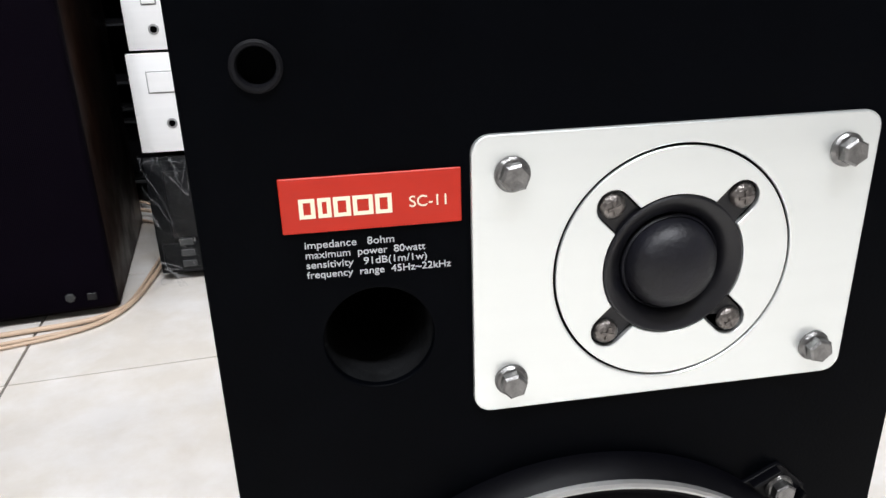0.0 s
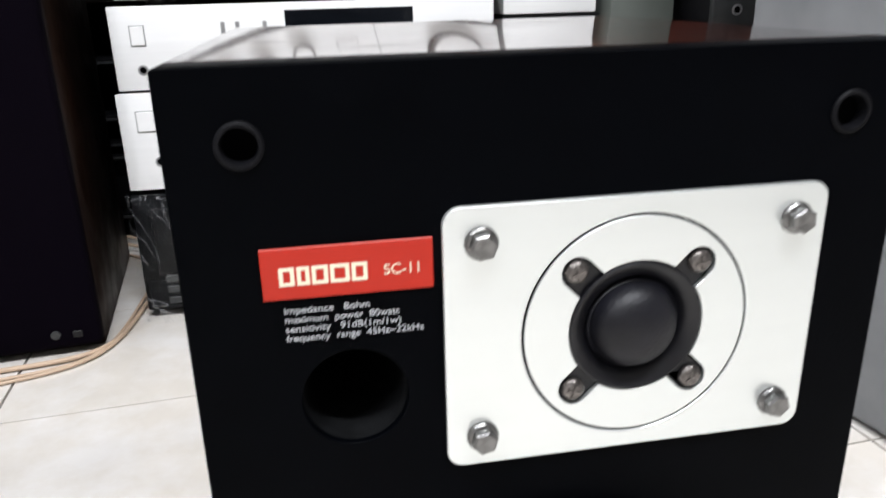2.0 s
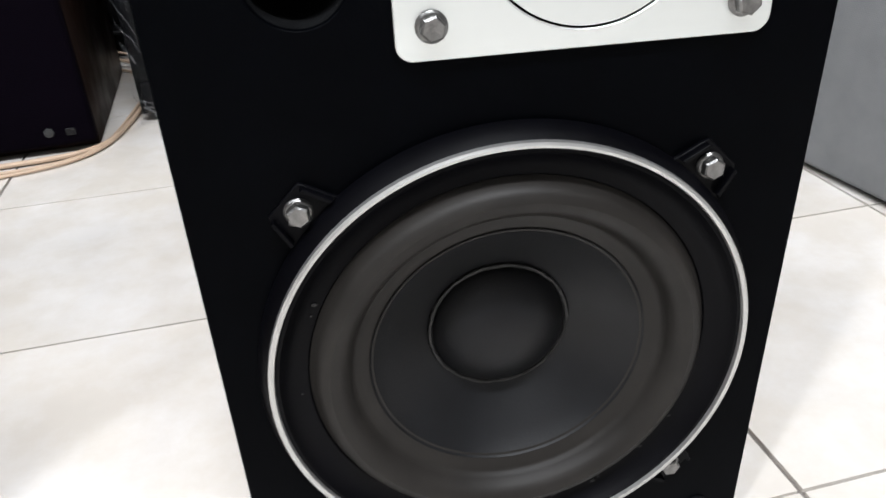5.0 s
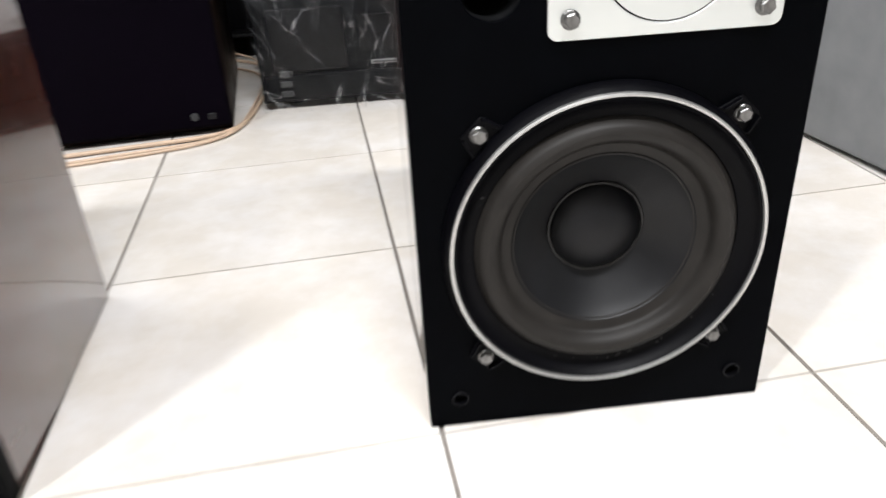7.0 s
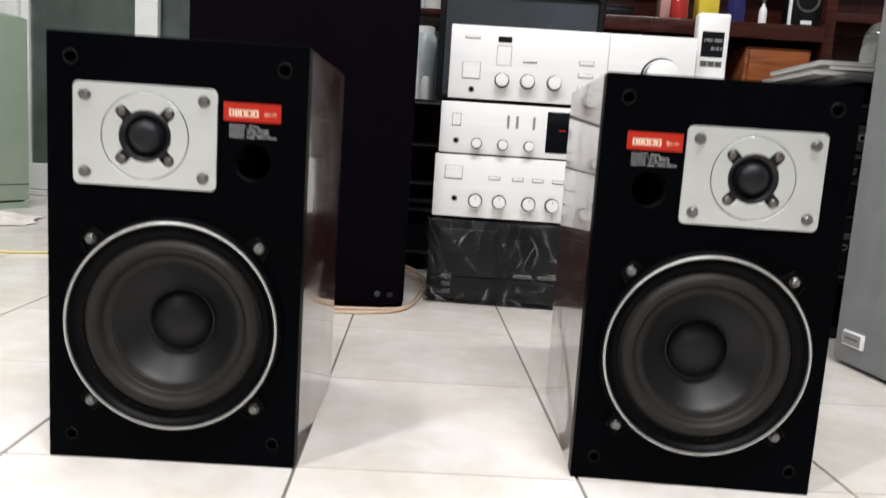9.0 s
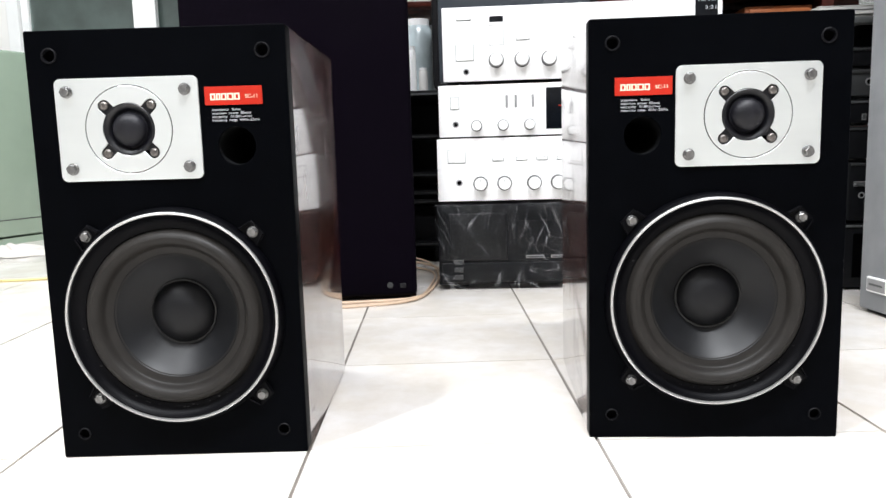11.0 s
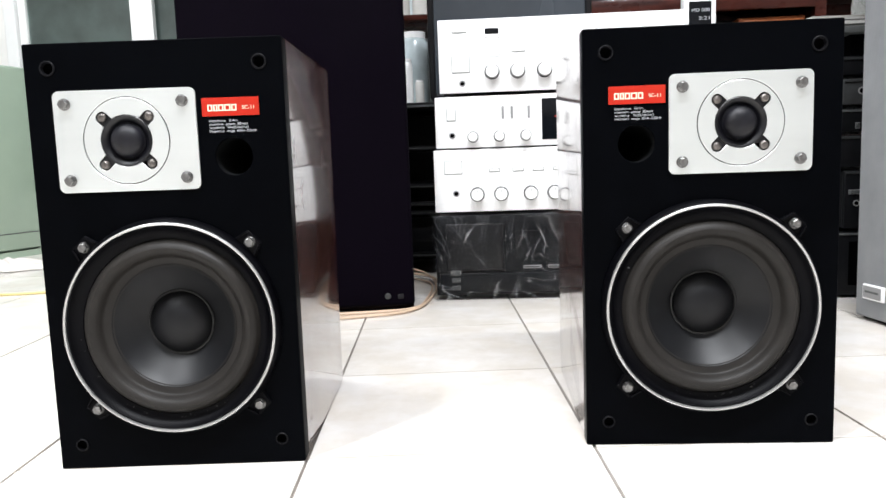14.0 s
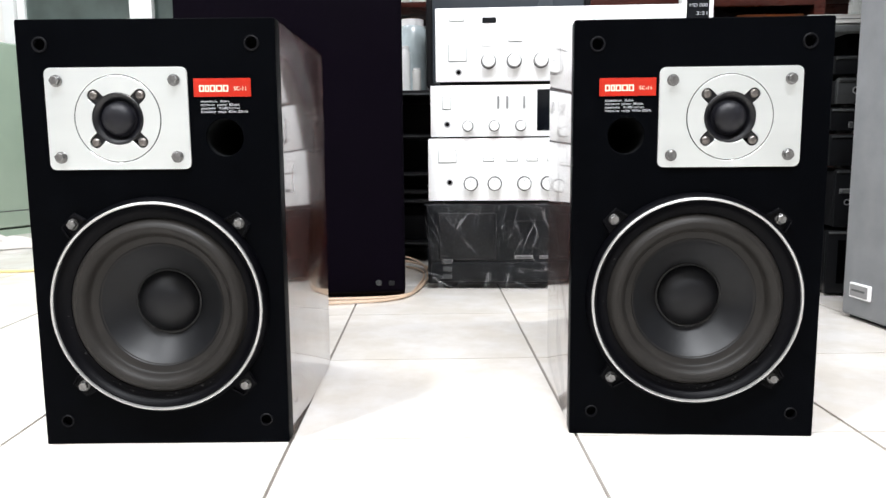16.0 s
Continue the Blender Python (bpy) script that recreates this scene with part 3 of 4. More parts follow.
    for v in gl.verts:
        v.co += noise.noise_vector(v.co * 320) * 0.0005
    part("glue_ring", gl, GLUE, wf)
    crumbs = bmesh.new()
    for k in range(18):
        a = radians(random.choice((random.uniform(235, 305), random.uniform(150, 330))))
        rr = 0.0770 + random.uniform(-0.0006, 0.0012)
        bmesh.ops.create_icosphere(crumbs, subdivisions=1, radius=random.uniform(0.0003, 0.0009), matrix=pose(wx + rr * math.cos(a), random.uniform(-0.0052, -0.0042), wz + rr * math.sin(a)) @ Matrix.Diagonal((1.6, 0.6, 1, 1)))
    tagged(part("glue_crumb", crumbs, GLUE, wf), kind="stuff")
    for q in range(4):
        a = 45 + 90 * q
        lug = cut_plate("lug", [[(0.086, -0.0140), (0.0950, -0.0106), (0.1010, -0.0090), (0.1040, -0.0078), (0.1046, -0.0070), (0.1046, 0.0070), (0.1040, 0.0078), (0.1010, 0.0090), (0.0950, 0.0106), (0.086, 0.0140)]], -0.0014, 0.002, COLLAR, 0.0005)
        lug.transform(pose(wx, 0, wz, 0, -a, 0))
        lg = part("lug", lug, None, wf)
        rib = cut_plate("lug_rim", [[(0.0930, -0.0108), (0.1030, -0.0080), (0.1030, -0.0066), (0.0930, -0.0092)], [(0.0930, 0.0108), (0.1030, 0.0080), (0.1030, 0.0066), (0.0930, 0.0092)]], -0.0046, -0.0012, COLLAR, 0.0004)
        rib.transform(pose(wx, 0, wz, 0, -a, 0))
        part("lug_rim", rib, None, lg)
        r = 0.0695 * math.sqrt(2)
        at("bolt", BOLT, wf, wx + r * math.cos(radians(a)), -0.0010, wz + r * math.sin(radians(a)), random.uniform(0, 60), "worn zinc hexagon bolt")
    return sp


bookshelf_speaker(pose(0, 0, 0), False, "black-fronted two-way speaker with glossy walnut sides and red badge on tiles")
B = pose(-0.24545, -0.02980, 0, 0, 0, 3.3) @ pose(-SW, 0, 0) @ Matrix.Diagonal((1, 1, 1.004, 1))
bookshelf_speaker(B, True, "black-fronted two-way speaker with walnut sides, mirror twin of the other")

# ---- tall dark speaker ----
tall = thing("floor_speaker", "tall floor speaker with dark aubergine cloth grille and brown wooden sides", "speaker", pose(-0.213, 0.617, 0, 0, 0, 7.0) @ pose(-0.372, 0, 0))
part("cabinet", box(0.001, 0.371, 0.022, 0.34, 0.0, 1.06, 0.003), DARKWOOD, tall, "dark brown wooden cabinet")
part("grille", box(0.0, 0.372, 0.0, 0.0215, 0.010, 1.05, 0.006, 3), DARK_CLOTH, tall, "dark aubergine cloth grille")
part("emblem", lathe([(0.0058, 0.0), (0.0050, -0.0014), (0.0030, -0.0016), (0, -0.0012)], 0.326, 0.027, 7), TRIM_GREY, tall, "small worn metal emblem")
part("catch", box(0.343, 0.353, -0.0012, 0.001, 0.022, 0.030, 0.0004, 1), PLASTIC, tall)

# ---- grey speaker ----
ang = math.degrees(math.atan2(-0.218, 0.036))
grey = thing("floor_speaker", "large floor speaker with pale grey cloth grille and metal badge", "speaker", pose(0.4625, 0.490, 0, 0, 0, ang))
part("plinth", box(0.004, 0.42, 0.012, 0.30, 0.0, 0.005), BLACK_CASE, grey, "recessed black plinth")
part("cabinet", box(0.0, 0.425, 0.020, 0.31, 0.005, 0.90, 0.003), DECK_LIGHT, grey)
part("grille", box(0.0, 0.425, 0.0, 0.0195, 0.005, 0.90, 0.005, 3), GREY_CLOTH, grey, "pale grey woven cloth grille")
bd = part("badge", box(0.022, 0.066, -0.0045, 0.0, 0.034, 0.056, 0.0012), SILVER, grey, "brushed metal maker's badge")
part("badge_face", box(0.0245, 0.062, -0.0052, -0.0044, 0.0365, 0.0535), SILVER_EDGE, bd)
part("badge_print", box(0.029, 0.057, -0.0055, -0.0051, 0.0440, 0.0470), DECK_LIGHT, bd)

# ---- amplifier stack ----


def knob(parent, x, z, r, depth, material=SILVER, label="round silver knob", mark=False):
    k = part("knob", lathe([(r * 0.97, -depth + 0.0020), (r * 0.95, -depth + 0.0010), (r * 0.88, -depth), (0, -depth - 0.0004)], x, z, 40), material, parent, label)
    # Knob side gets a darker metal in place of shading.
    part("knob_skirt", lathe([(r * 1.06, 0.0), (r * 1.06, -0.002), (r, -0.003), (r * 0.97, -depth + 0.0020)], x, z, 40), KNOB_SHADE if material is SILVER else material, k, "knob side, darkened where shade falls")
    # Black ring paints the shadow outline round the knob's foot.
    part("knob_gap", cut_plate("knob_gap", [circle(x, z, r * 1.16, 32), circle(x, z, r * 1.05, 32)], -0.0006, 0.0001, SHADE_BLACK), None, k)
    if mark:
        part("pointer", box(x - 0.0006, x + 0.0006, -depth - 0.0008, -depth, z + r * 0.3, z + r * 0.8), SILVER_EDGE, k)
    return k


def hifi(name, label, x0, x1, z0, z1, y, depth, front=SILVER, case=BLACK_CASE, category="amplifier", group="stack of silver amplifiers", feet=0.004):
    t = thing(name, label, category, pose(x0, y, z0), group)
    w, h = x1 - x0, z1 - z0
    part("case", box(0.004, w - 0.004, 0.010, depth, feet, h - 0.003, 0.002), case, t, "dark enamelled metal case")
    part("front_panel", box(0, w, 0, 0.0098, feet, h, 0.0016), front, t, "brushed front panel")
    for fxp in (0.04, w - 0.04):
        for fy in (0.04, depth - 0.04):
            part("foot", turned([(0, 0), (0.014, 0), (0.014, feet), (0, feet)], fxp, fy, 0, 20), PLASTIC, t)
    return t


def jack(t, x, z, r=0.0038):
    j = part("headphone_jack", lathe([(r * 1.5, 0.0), (r * 1.5, -0.0008), (r, -0.001), (r * 0.9, 0.0004)], x, z, 24), SILVER_EDGE, t)
    # Black disc paints the jack hole's shade on the panel.
    part("hole_shade", lathe([(r, -0.0006), (0, -0.0005)], x, z, 20), SHADE_BLACK, j)


def key(t, x0, x1, z0, z1, material=SILVER, out=0.0022):
    k = part("button", box(x0, x1, -out, 0.0, z0, z1, 0.0006, 1), material, t)
    part("seam", cut_plate("seam", [[(x0 - 0.0012, z0 - 0.0014), (x1 + 0.0012, z0 - 0.0014), (x1 + 0.0012, z1 + 0.0010), (x0 - 0.0012, z1 + 0.0010)], [(x0, z0), (x1, z0), (x1, z1), (x0, z1)]], -0.0004, 0.0001, SILVER_EDGE), None, k)


# wrapped unit on the floor
wrapped = hifi("receiver", "black receiver wrapped in crinkled clear plastic on the floor", -0.180, 0.250, 0.0, 0.156, 0.702, 0.30, DECK, BLACK_CASE, "receiver", feet=0.010)
part("window", box(0.145, 0.36, -0.0012, 0.0, 0.075, 0.125), BLACK_CASE, wrapped, "dark display window")
part("tape_door", box(0.02, 0.125, -0.004, 0.0, 0.055, 0.140, 0.002), BLACK_CASE, wrapped)
part("lower_strip", box(0.006, 0.424, -0.006, 0.0, 0.014, 0.050, 0.003), DECK, wrapped)
for k in range(3):
    key(wrapped, 0.028, 0.044, 0.020 + 0.014 * k, 0.028 + 0.014 * k, TRIM_GREY, 0.008)
for k in range(5):
    key(wrapped, 0.16 + 0.045 * k, 0.19 + 0.045 * k, 0.058, 0.061, TRIM_GREY)
film_bm = bmesh.new()
NX, NZ = 150, 60
grid = [[None] * (NZ + 1) for _ in range(NX + 1)]
for i in range(NX + 1):
    for k in range(NZ + 1):
        u, v = i / NX, k / NZ
        x, z = -0.006 + 0.442 * u, 0.001 + 0.158 * v
        p = Vector((x * 7 + z * 9, 0.3, z * 5 - x * 3))
        fold = abs(noise.noise(p * 1.4)) * 0.010 + abs(noise.noise(Vector((x * 38 + z * 22, 2.1, z * 14 - x * 9)))) * 0.006 + noise.noise(Vector((x * 90, 5.0, z * 70))) * 0.0016
        edge = max(0, abs(u - 0.5) * 2 - 0.94) / 0.06
        grid[i][k] = film_bm.verts.new((x, -0.019 + 0.02 * edge ** 2 - fold * 0.9 + 0.012 * (v > 0.97), z + noise.noise(Vector((x * 60, 1, v * 3))) * 0.002 * (1 - v) * 2))
for i in range(NX):
    for k in range(NZ):
        film_bm.faces.new((grid[i][k], grid[i + 1][k], grid[i + 1][k + 1], grid[i][k + 1]))
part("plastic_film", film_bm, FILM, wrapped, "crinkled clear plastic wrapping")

low = hifi("amplifier", "silver stereo amplifier with four round knobs, lowest of three", -0.178, 0.252, 0.1585, 0.2740, 0.700, 0.29)
jack(low, 0.039, 0.037)
for x in (0.077, 0.120, 0.173, 0.215):
    knob(low, x, 0.0345, 0.0112, 0.017, mark=True)
knob(low, 0.345, 0.055, 0.026, 0.022, label="large volume knob")
key(low, 0.020, 0.050, 0.073, 0.095)
for x in (0.100, 0.142, 0.178, 0.214):
    key(low, x, x + 0.018, 0.075, 0.0795)
key(low, 0.240, 0.290, 0.075, 0.082)

mid = hifi("cassette_deck", "silver cassette deck with dark display window and push knobs", -0.173, 0.260, 0.2742, 0.3675, 0.702, 0.28, category="cassette deck", feet=0.003)
jack(mid, 0.030, 0.025)
key(mid, 0.022, 0.036, 0.052, 0.072)
for x in (0.067, 0.114, 0.161):
    knob(mid, x, 0.0215, 0.0085, 0.019)
for x in (0.120, 0.136, 0.166):
    key(mid, x, x + 0.0022, 0.053, 0.073, SILVER_EDGE, 0.001)
dw = part("display_window", box(0.190, 0.336, -0.0012, 0.0, 0.013, 0.0850), DISPLAY, mid, "glossy black display window")
part("meter", box(0.250, 0.312, -0.0017, -0.0012, 0.054, 0.060), PRINT, dw)
part("tape_hub", box(0.298, 0.308, -0.0017, -0.0012, 0.060, 0.066), PRINT, dw)
part("red_scale", box(0.212, 0.224, -0.0017, -0.0012, 0.052, 0.054), RED, dw)
part("meter", box(0.255, 0.300, -0.0017, -0.0012, 0.044, 0.047), PRINT, dw)
knob(mid, 0.378, 0.046, 0.018, 0.016)

top = hifi("amplifier", "silver stereo amplifier with three knobs, topmost of three", -0.163, 0.265, 0.3700, 0.5005, 0.700, 0.27, feet=0.004)
jack(top, 0.041, 0.0200)
for x in (0.094, 0.139, 0.186):
    knob(top, x, 0.0385, 0.0115, 0.017)
part("display_window", box(0.083, 0.107, -0.001, 0.0, 0.1040, 0.1135), DISPLAY, top)
part("lower_seam", cut_plate("lower_seam", [[(0.082, 0.064), (0.108, 0.064), (0.108, 0.0985), (0.082, 0.0985)], [(0.083, 0.065), (0.107, 0.065), (0.107, 0.0975), (0.083, 0.0975)]], -0.0003, 0.0001, SILVER_EDGE), None, top)
key(top, 0.024, 0.054, 0.0395, 0.0670)
key(top, 0.026, 0.050, 0.1085, 0.1115)
for z in (0.030, 0.052, 0.073):
    key(top, 0.228, 0.252, z, z + 0.006)
key(top, 0.130, 0.152, 0.072, 0.0735)
part("panel_seam", box(0.2765, 0.2775, -0.0004, 0.0, 0.006, 0.126), SILVER_EDGE, top)
knob(top, 0.370, 0.058, 0.031, 0.024, label="large volume knob")

# ---- things behind and beside the stack ----
tv = thing("television", "black-framed television set with a grey switched-off screen", "television", pose(-0.205, 1.03, 0.0))
part("frame", cut_plate("frame", [rounded(0, 0.358, 0.386, 0.640, 0.014), rounded(0.014, 0.344, 0.402, 0.618, 0.006)], 0, 0.03, PLASTIC, 0.003), None, tv, "black plastic frame")
part("screen", box(0.012, 0.346, 0.010, 0.016, 0.400, 0.620), SCREEN, tv, "dull grey screen")
part("housing", box(0.02, 0.338, 0.031, 0.22, 0.388, 0.62, 0.012), BLACK_CASE, tv)

rack = thing("hifi_rack", "low black rack with thin metal shelf edges behind the amplifiers", "rack", pose(-0.37, 1.02, 0))
for x in (0.0, 0.536):
    part("side", box(x, x + 0.014, 0.004, 0.27, 0, 0.372, 0.002), BLACK_CASE, rack)
part("back", box(0.0145, 0.5355, 0.258, 0.268, 0.002, 0.371), BLACK_CASE, rack)
part("top", box(-0.004, 0.554, 0.0, 0.275, 0.3722, 0.386, 0.002), BLACK_CASE, rack)
part("top_edge", box(-0.004, 0.554, -0.003, -0.0002, 0.376, 0.380), DECK_LIGHT, rack, "thin metal edge")
for z in (0.040, 0.136, 0.156, 0.196, 0.281):
    sh = part("shelf", box(0.0145, 0.5355, 0.006, 0.2575, z, z + 0.010), BLACK_CASE, rack)
    part("shelf_edge", box(0.0145, 0.5355, 0.002, 0.0058, z + 0.003, z + 0.006), TRIM_GREY, sh, "thin metal edge")
part("component", box(0.03, 0.52, 0.03, 0.25, 0.0502, 0.130, 0.003), BLACK_CASE, rack)

mini = thing("mini_receiver", "small silver and black receiver beside the stack", "receiver", pose(0.275, 0.72, 0))
part("base_unit", box(0, 0.125, 0, 0.2, 0, 0.345, 0.003), BLACK_CASE, mini)
part("lower_front", box(0.002, 0.123, -0.004, 0, 0.318, 0.334, 0.001), DECK_LIGHT, mini)
part("upper_unit", box(0, 0.118, -0.004, 0.2, 0.346, 0.435, 0.003), SILVER, mini, "silver upper unit")
jack(mini, 0.022, 0.327, 0.003)

rec = thing("minidisc_recorder", "slim silver recorder standing upright with a small black display", "recorder", pose(0.273, 0.735, 0.435))
part("body", box(0, 0.056, 0, 0.028, 0, 0.116, 0.004, 3), SILVER, rec)
lcd = part("display", box(0.008, 0.047, -0.0012, 0.0, 0.040, 0.084, 0.0005, 1), DISPLAY, rec, "black display with white figures")
part("figures", writing("figures", "MD 000", 0.012, -0.0014, 0.066, 0.0085, PRINT, width=0.031), None, lcd)
part("figures", writing("figures", "3:21", 0.024, -0.0014, 0.052, 0.0085, PRINT, width=0.019), None, lcd)
for k in range(3):
    key(rec, 0.010 + 0.013 * k, 0.020 + 0.013 * k, 0.024, 0.032, DECK_LIGHT)

crate = tagged(part("storage_box", box(0.405, 0.488, 0.70, 0.95, 0, 0.40, 0.004), BOX_GREY, None, "dark grey-green storage box standing on the tiles"), category="box")

# dark component stack beside the grey speaker
RX0, RX1, RY = 0.500, 0.900, 0.640
UNITS = [(0.0, 0.113, "speaker_unit", 1), (0.115, 0.216, "tape_deck", 2), (0.218, 0.274, "tuner", 0), (0.276, 0.318, "equalizer", 3), (0.320, 0.366, "cassette_deck", 4), (0.368, 0.402, "tuner", 0)]
for z0, z1, nm, style in UNITS:
    u = hifi(nm, "dark grey hi-fi component in a stack beside the grey speaker", RX0 + 0.006 * (style % 3), RX1, z0, z1, RY + 0.004 * (style % 2), 0.28, TRIM_GREY if style == 4 else DECK, BLACK_CASE, "hi-fi component", "stack of dark components", 0.004)
    h, w = z1 - z0, RX1 - RX0 - 0.006 * (style % 3)
    part("top_strip", box(0.001, w - 0.001, -0.003, 0, h - 0.006, h - 0.002, 0.0008, 1), DECK_LIGHT if style in (1, 3) else TRIM_GREY, u, "pewter trim strip")
    if style == 1:
        # Flat black slab put in for the shade of an opening.
        part("opening", box(0.018, 0.30, -0.0014, 0, 0.022, 0.096), SHADE_BLACK, u, "black slab standing in for a shaded opening")
    if style == 2:
        key(u, 0.008, 0.034, 0.062, 0.068, DECK_LIGHT, 0.006)
        jack(u, 0.020, 0.046, 0.0035)
        part("door", box(0.06, 0.22, -0.003, 0, 0.02, 0.085, 0.001), DISPLAY, u)
    if style == 4:
        jack(u, 0.030, 0.026, 0.0042)
        knob(u, 0.075, 0.026, 0.006, 0.010, DECK_LIGHT, "small grey knob")
    if style == 3:
        for k in range(8):
            key(u, 0.03 + 0.03 * k, 0.035 + 0.03 * k, 0.010, 0.018, DECK_LIGHT)
turn = thing("turntable", "dark turntable with a pale plinth on the component stack", "turntable", pose(RX0 - 0.01, RY - 0.01, 0.402))
# Near-black block put in for the dark gap under the plinth.
part("base", box(0.03, 0.38, 0.02, 0.28, 0, 0.036), SHADE_BLACK, turn)
part("plinth", box(0, 0.42, 0, 0.30, 0.036, 0.047, 0.002), DECK_LIGHT, turn, "pale grey plinth")
for k, (dz, dx, a) in enumerate(((0.0, -0.045, 2), (0.009, -0.02, -3), (0.016, -0.035, 1))):
    mg = thing("magazine", "pale closed magazine in a small pile", "magazine", pose(RX0 + dx, RY + 0.03, 0.449 + dz, 0, 0, a), "pile of magazines")
    part("page_block", box(0.001, 0.158, 0.001, 0.21, 0.0006, 0.0070 - 0.0006), PAPER, mg)
    part("cover", box(0, 0.16, 0, 0.212, 0.0066, 0.0078, 0.0003, 1), DECK_LIGHT if k == 1 else PAPER, mg)
dome = thing("glass_dome", "clear plastic dust dome on the pile beside the grey speaker", "dome", pose(RX0 + 0.105, RY + 0.10, 0.474) @ Matrix.Diagonal((0.72, 0.72, 0.82, 1)))
part("shell", turned([(0.055, 0), (0.056, 0.03), (0.052, 0.065), (0.040, 0.088), (0.02, 0.099), (0, 0.102), (0, 0.0995), (0.0195, 0.0965), (0.0385, 0.086), (0.050, 0.064), (0.054, 0.03), (0.053, 0)], seg=40), CLEAR, dome)
part("rim", turned([(0.060, 0), (0.060, 0.006), (0.050, 0.006), (0.050, 0)], seg=40), DECK_LIGHT, dome)

# ---- bookcase ----
case = thing("bookcase", "dark mahogany bookcase, half full of small things", "bookcase", pose(0, 1.32, 0))
for x in (-0.62, 0.135, 0.745, 1.30):
    part("upright", box(x, x + 0.028, 0, 0.30, 0, 1.55, 0.002), MAHOGANY, case)
part("back_board", box(-0.59, 1.299, 0.285, 0.297, 0.0, 1.549), MAHOGANY, case)
for z in (0.05, 0.30, 0.617, 0.95, 1.25):
    sh = part("shelf", box(0.1635, 0.7445, 0.004, 0.284, z, z + 0.022, 0.002), MAHOGANY, case)
    part("shelf_lip", box(0.1635, 0.7445, -0.010, 0.0035, z - 0.012, z + 0.027, 0.004), MAHOGANY, sh)
for z in (0.05, 0.36, 0.66, 0.95, 1.25):
    part("shelf", box(0.7735, 1.2995, 0.004, 0.284, z, z + 0.022, 0.002), MAHOGANY, case)
for z in (0.10, 0.37, 0.62, 0.95, 1.25):
    part("shelf", box(-0.5915, 0.1345, 0.004, 0.284, z, z + 0.014, 0.002), MAHOGANY, case)

# Black board added so the low bays read as dark as shade.
part("dark_filler_board", box(-0.592, 0.744, 0.0, 0.012, 0.0, 0.098), BLACK_CASE, case)
for z0, z1 in ((0.386, 0.618), (0.636, 0.948)):
    part("back_panel", box(-0.40, 0.133, 0.276, 0.2838, z0, z1), PALE_PANEL, case, "pale blue-grey painted back panel")

# bottles and cartons on the upper shelf
SZ = 0.6395


def carton(x, y, z, w, d, h, material, label, name="carton"):
    c = thing(name, label, "box", pose(x, y, z), "small things on the bookcase shelf")
    part("body", box(0, w, 0, d, 0, h, 0.0015), material, c)
    part("lid", box(-0.001, w + 0.001, -0.001, d + 0.001, h, h + 0.006, 0.001), material, c)
    return c


def bottle(x, y, z, r, h, material, label):
    c = thing("bottle", label, "bottle", pose(x, y, z), "small things on the bookcase shelf")
    part("body", turned([(0, 0), (r * 0.9, 0), (r, 0.006), (r, h * 0.55), (r * 0.8, h * 0.68), (r * 0.38, h * 0.76), (r * 0.34, h * 0.86), (0, h * 0.86)], seg=28), material, c)
    part("cap", turned([(r * 0.42, h * 0.84), (r * 0.42, h), (0, h)], seg=20), DECK_LIGHT, c)
    return c


carton(0.175, 1.36, SZ, 0.10, 0.06, 0.030, DECK, "flat dark carton on the bookcase shelf")
carton(0.352, 1.40, SZ, 0.072, 0.05, 0.16, PINK, "pink carton on the bookcase shelf")
bottle(0.388, 1.352, SZ, 0.022, 0.10, RED_GLASS, "red bottle in front of a pink carton")
carton(0.440, 1.36, SZ, 0.052, 0.05, 0.14, YELLOW, "yellow plastic box on the bookcase shelf")
bottle(0.535, 1.36, SZ, 0.024, 0.13, BLUE, "dark blue glass bottle on the shelf")
bottle(0.600, 1.35, SZ, 0.010, 0.07, SILVER, "slim silver bottle on the shelf")
radio = thing("table_radio", "small radio with a white frame and round black speaker", "radio", pose(0.660, 1.345, SZ))
part("frame", cut_plate("frame", [rounded(0, 0.096, 0, 0.135, 0.012), rounded(0.008, 0.088, 0.008, 0.127, 0.008)], -0.006, 0.0, SILVER, 0.0015), None, radio, "white frame")
part("body", box(0.002, 0.094, 0.0002, 0.05, 0.002, 0.133, 0.006), BLACK_CASE, radio)
part("speaker_ring", lathe([(0.030, 0.0), (0.030, -0.003), (0.026, -0.003), (0.024, 0.0)], 0.048, 0.072, 40), DECK_LIGHT, radio)
part("badge", box(0.034, 0.062, -0.002, 0.0, 0.012, 0.022, 0.001, 1), SILVER, radio)
dr = thing("drawer_box", "orange-brown wooden drawer box with a white knob", "drawer box", pose(0.565, 1.335, 0.322))
part("carcass", box(0, 0.165, 0.006, 0.2, 0, 0.268, 0.002), ORANGE_WOOD, dr)
for z in (0.008, 0.139):
    f = part("drawer_front", box(0.008, 0.157, -0.004, 0.0058, z, z + 0.121, 0.003), ORANGE_WOOD, dr)
    part("knob", lathe([(0.004, -0.004), (0.004, -0.010), (0.008, -0.014), (0.006, -0.020), (0, -0.021)], 0.0825, z + 0.062, 24), PAPER, f, "white knob")

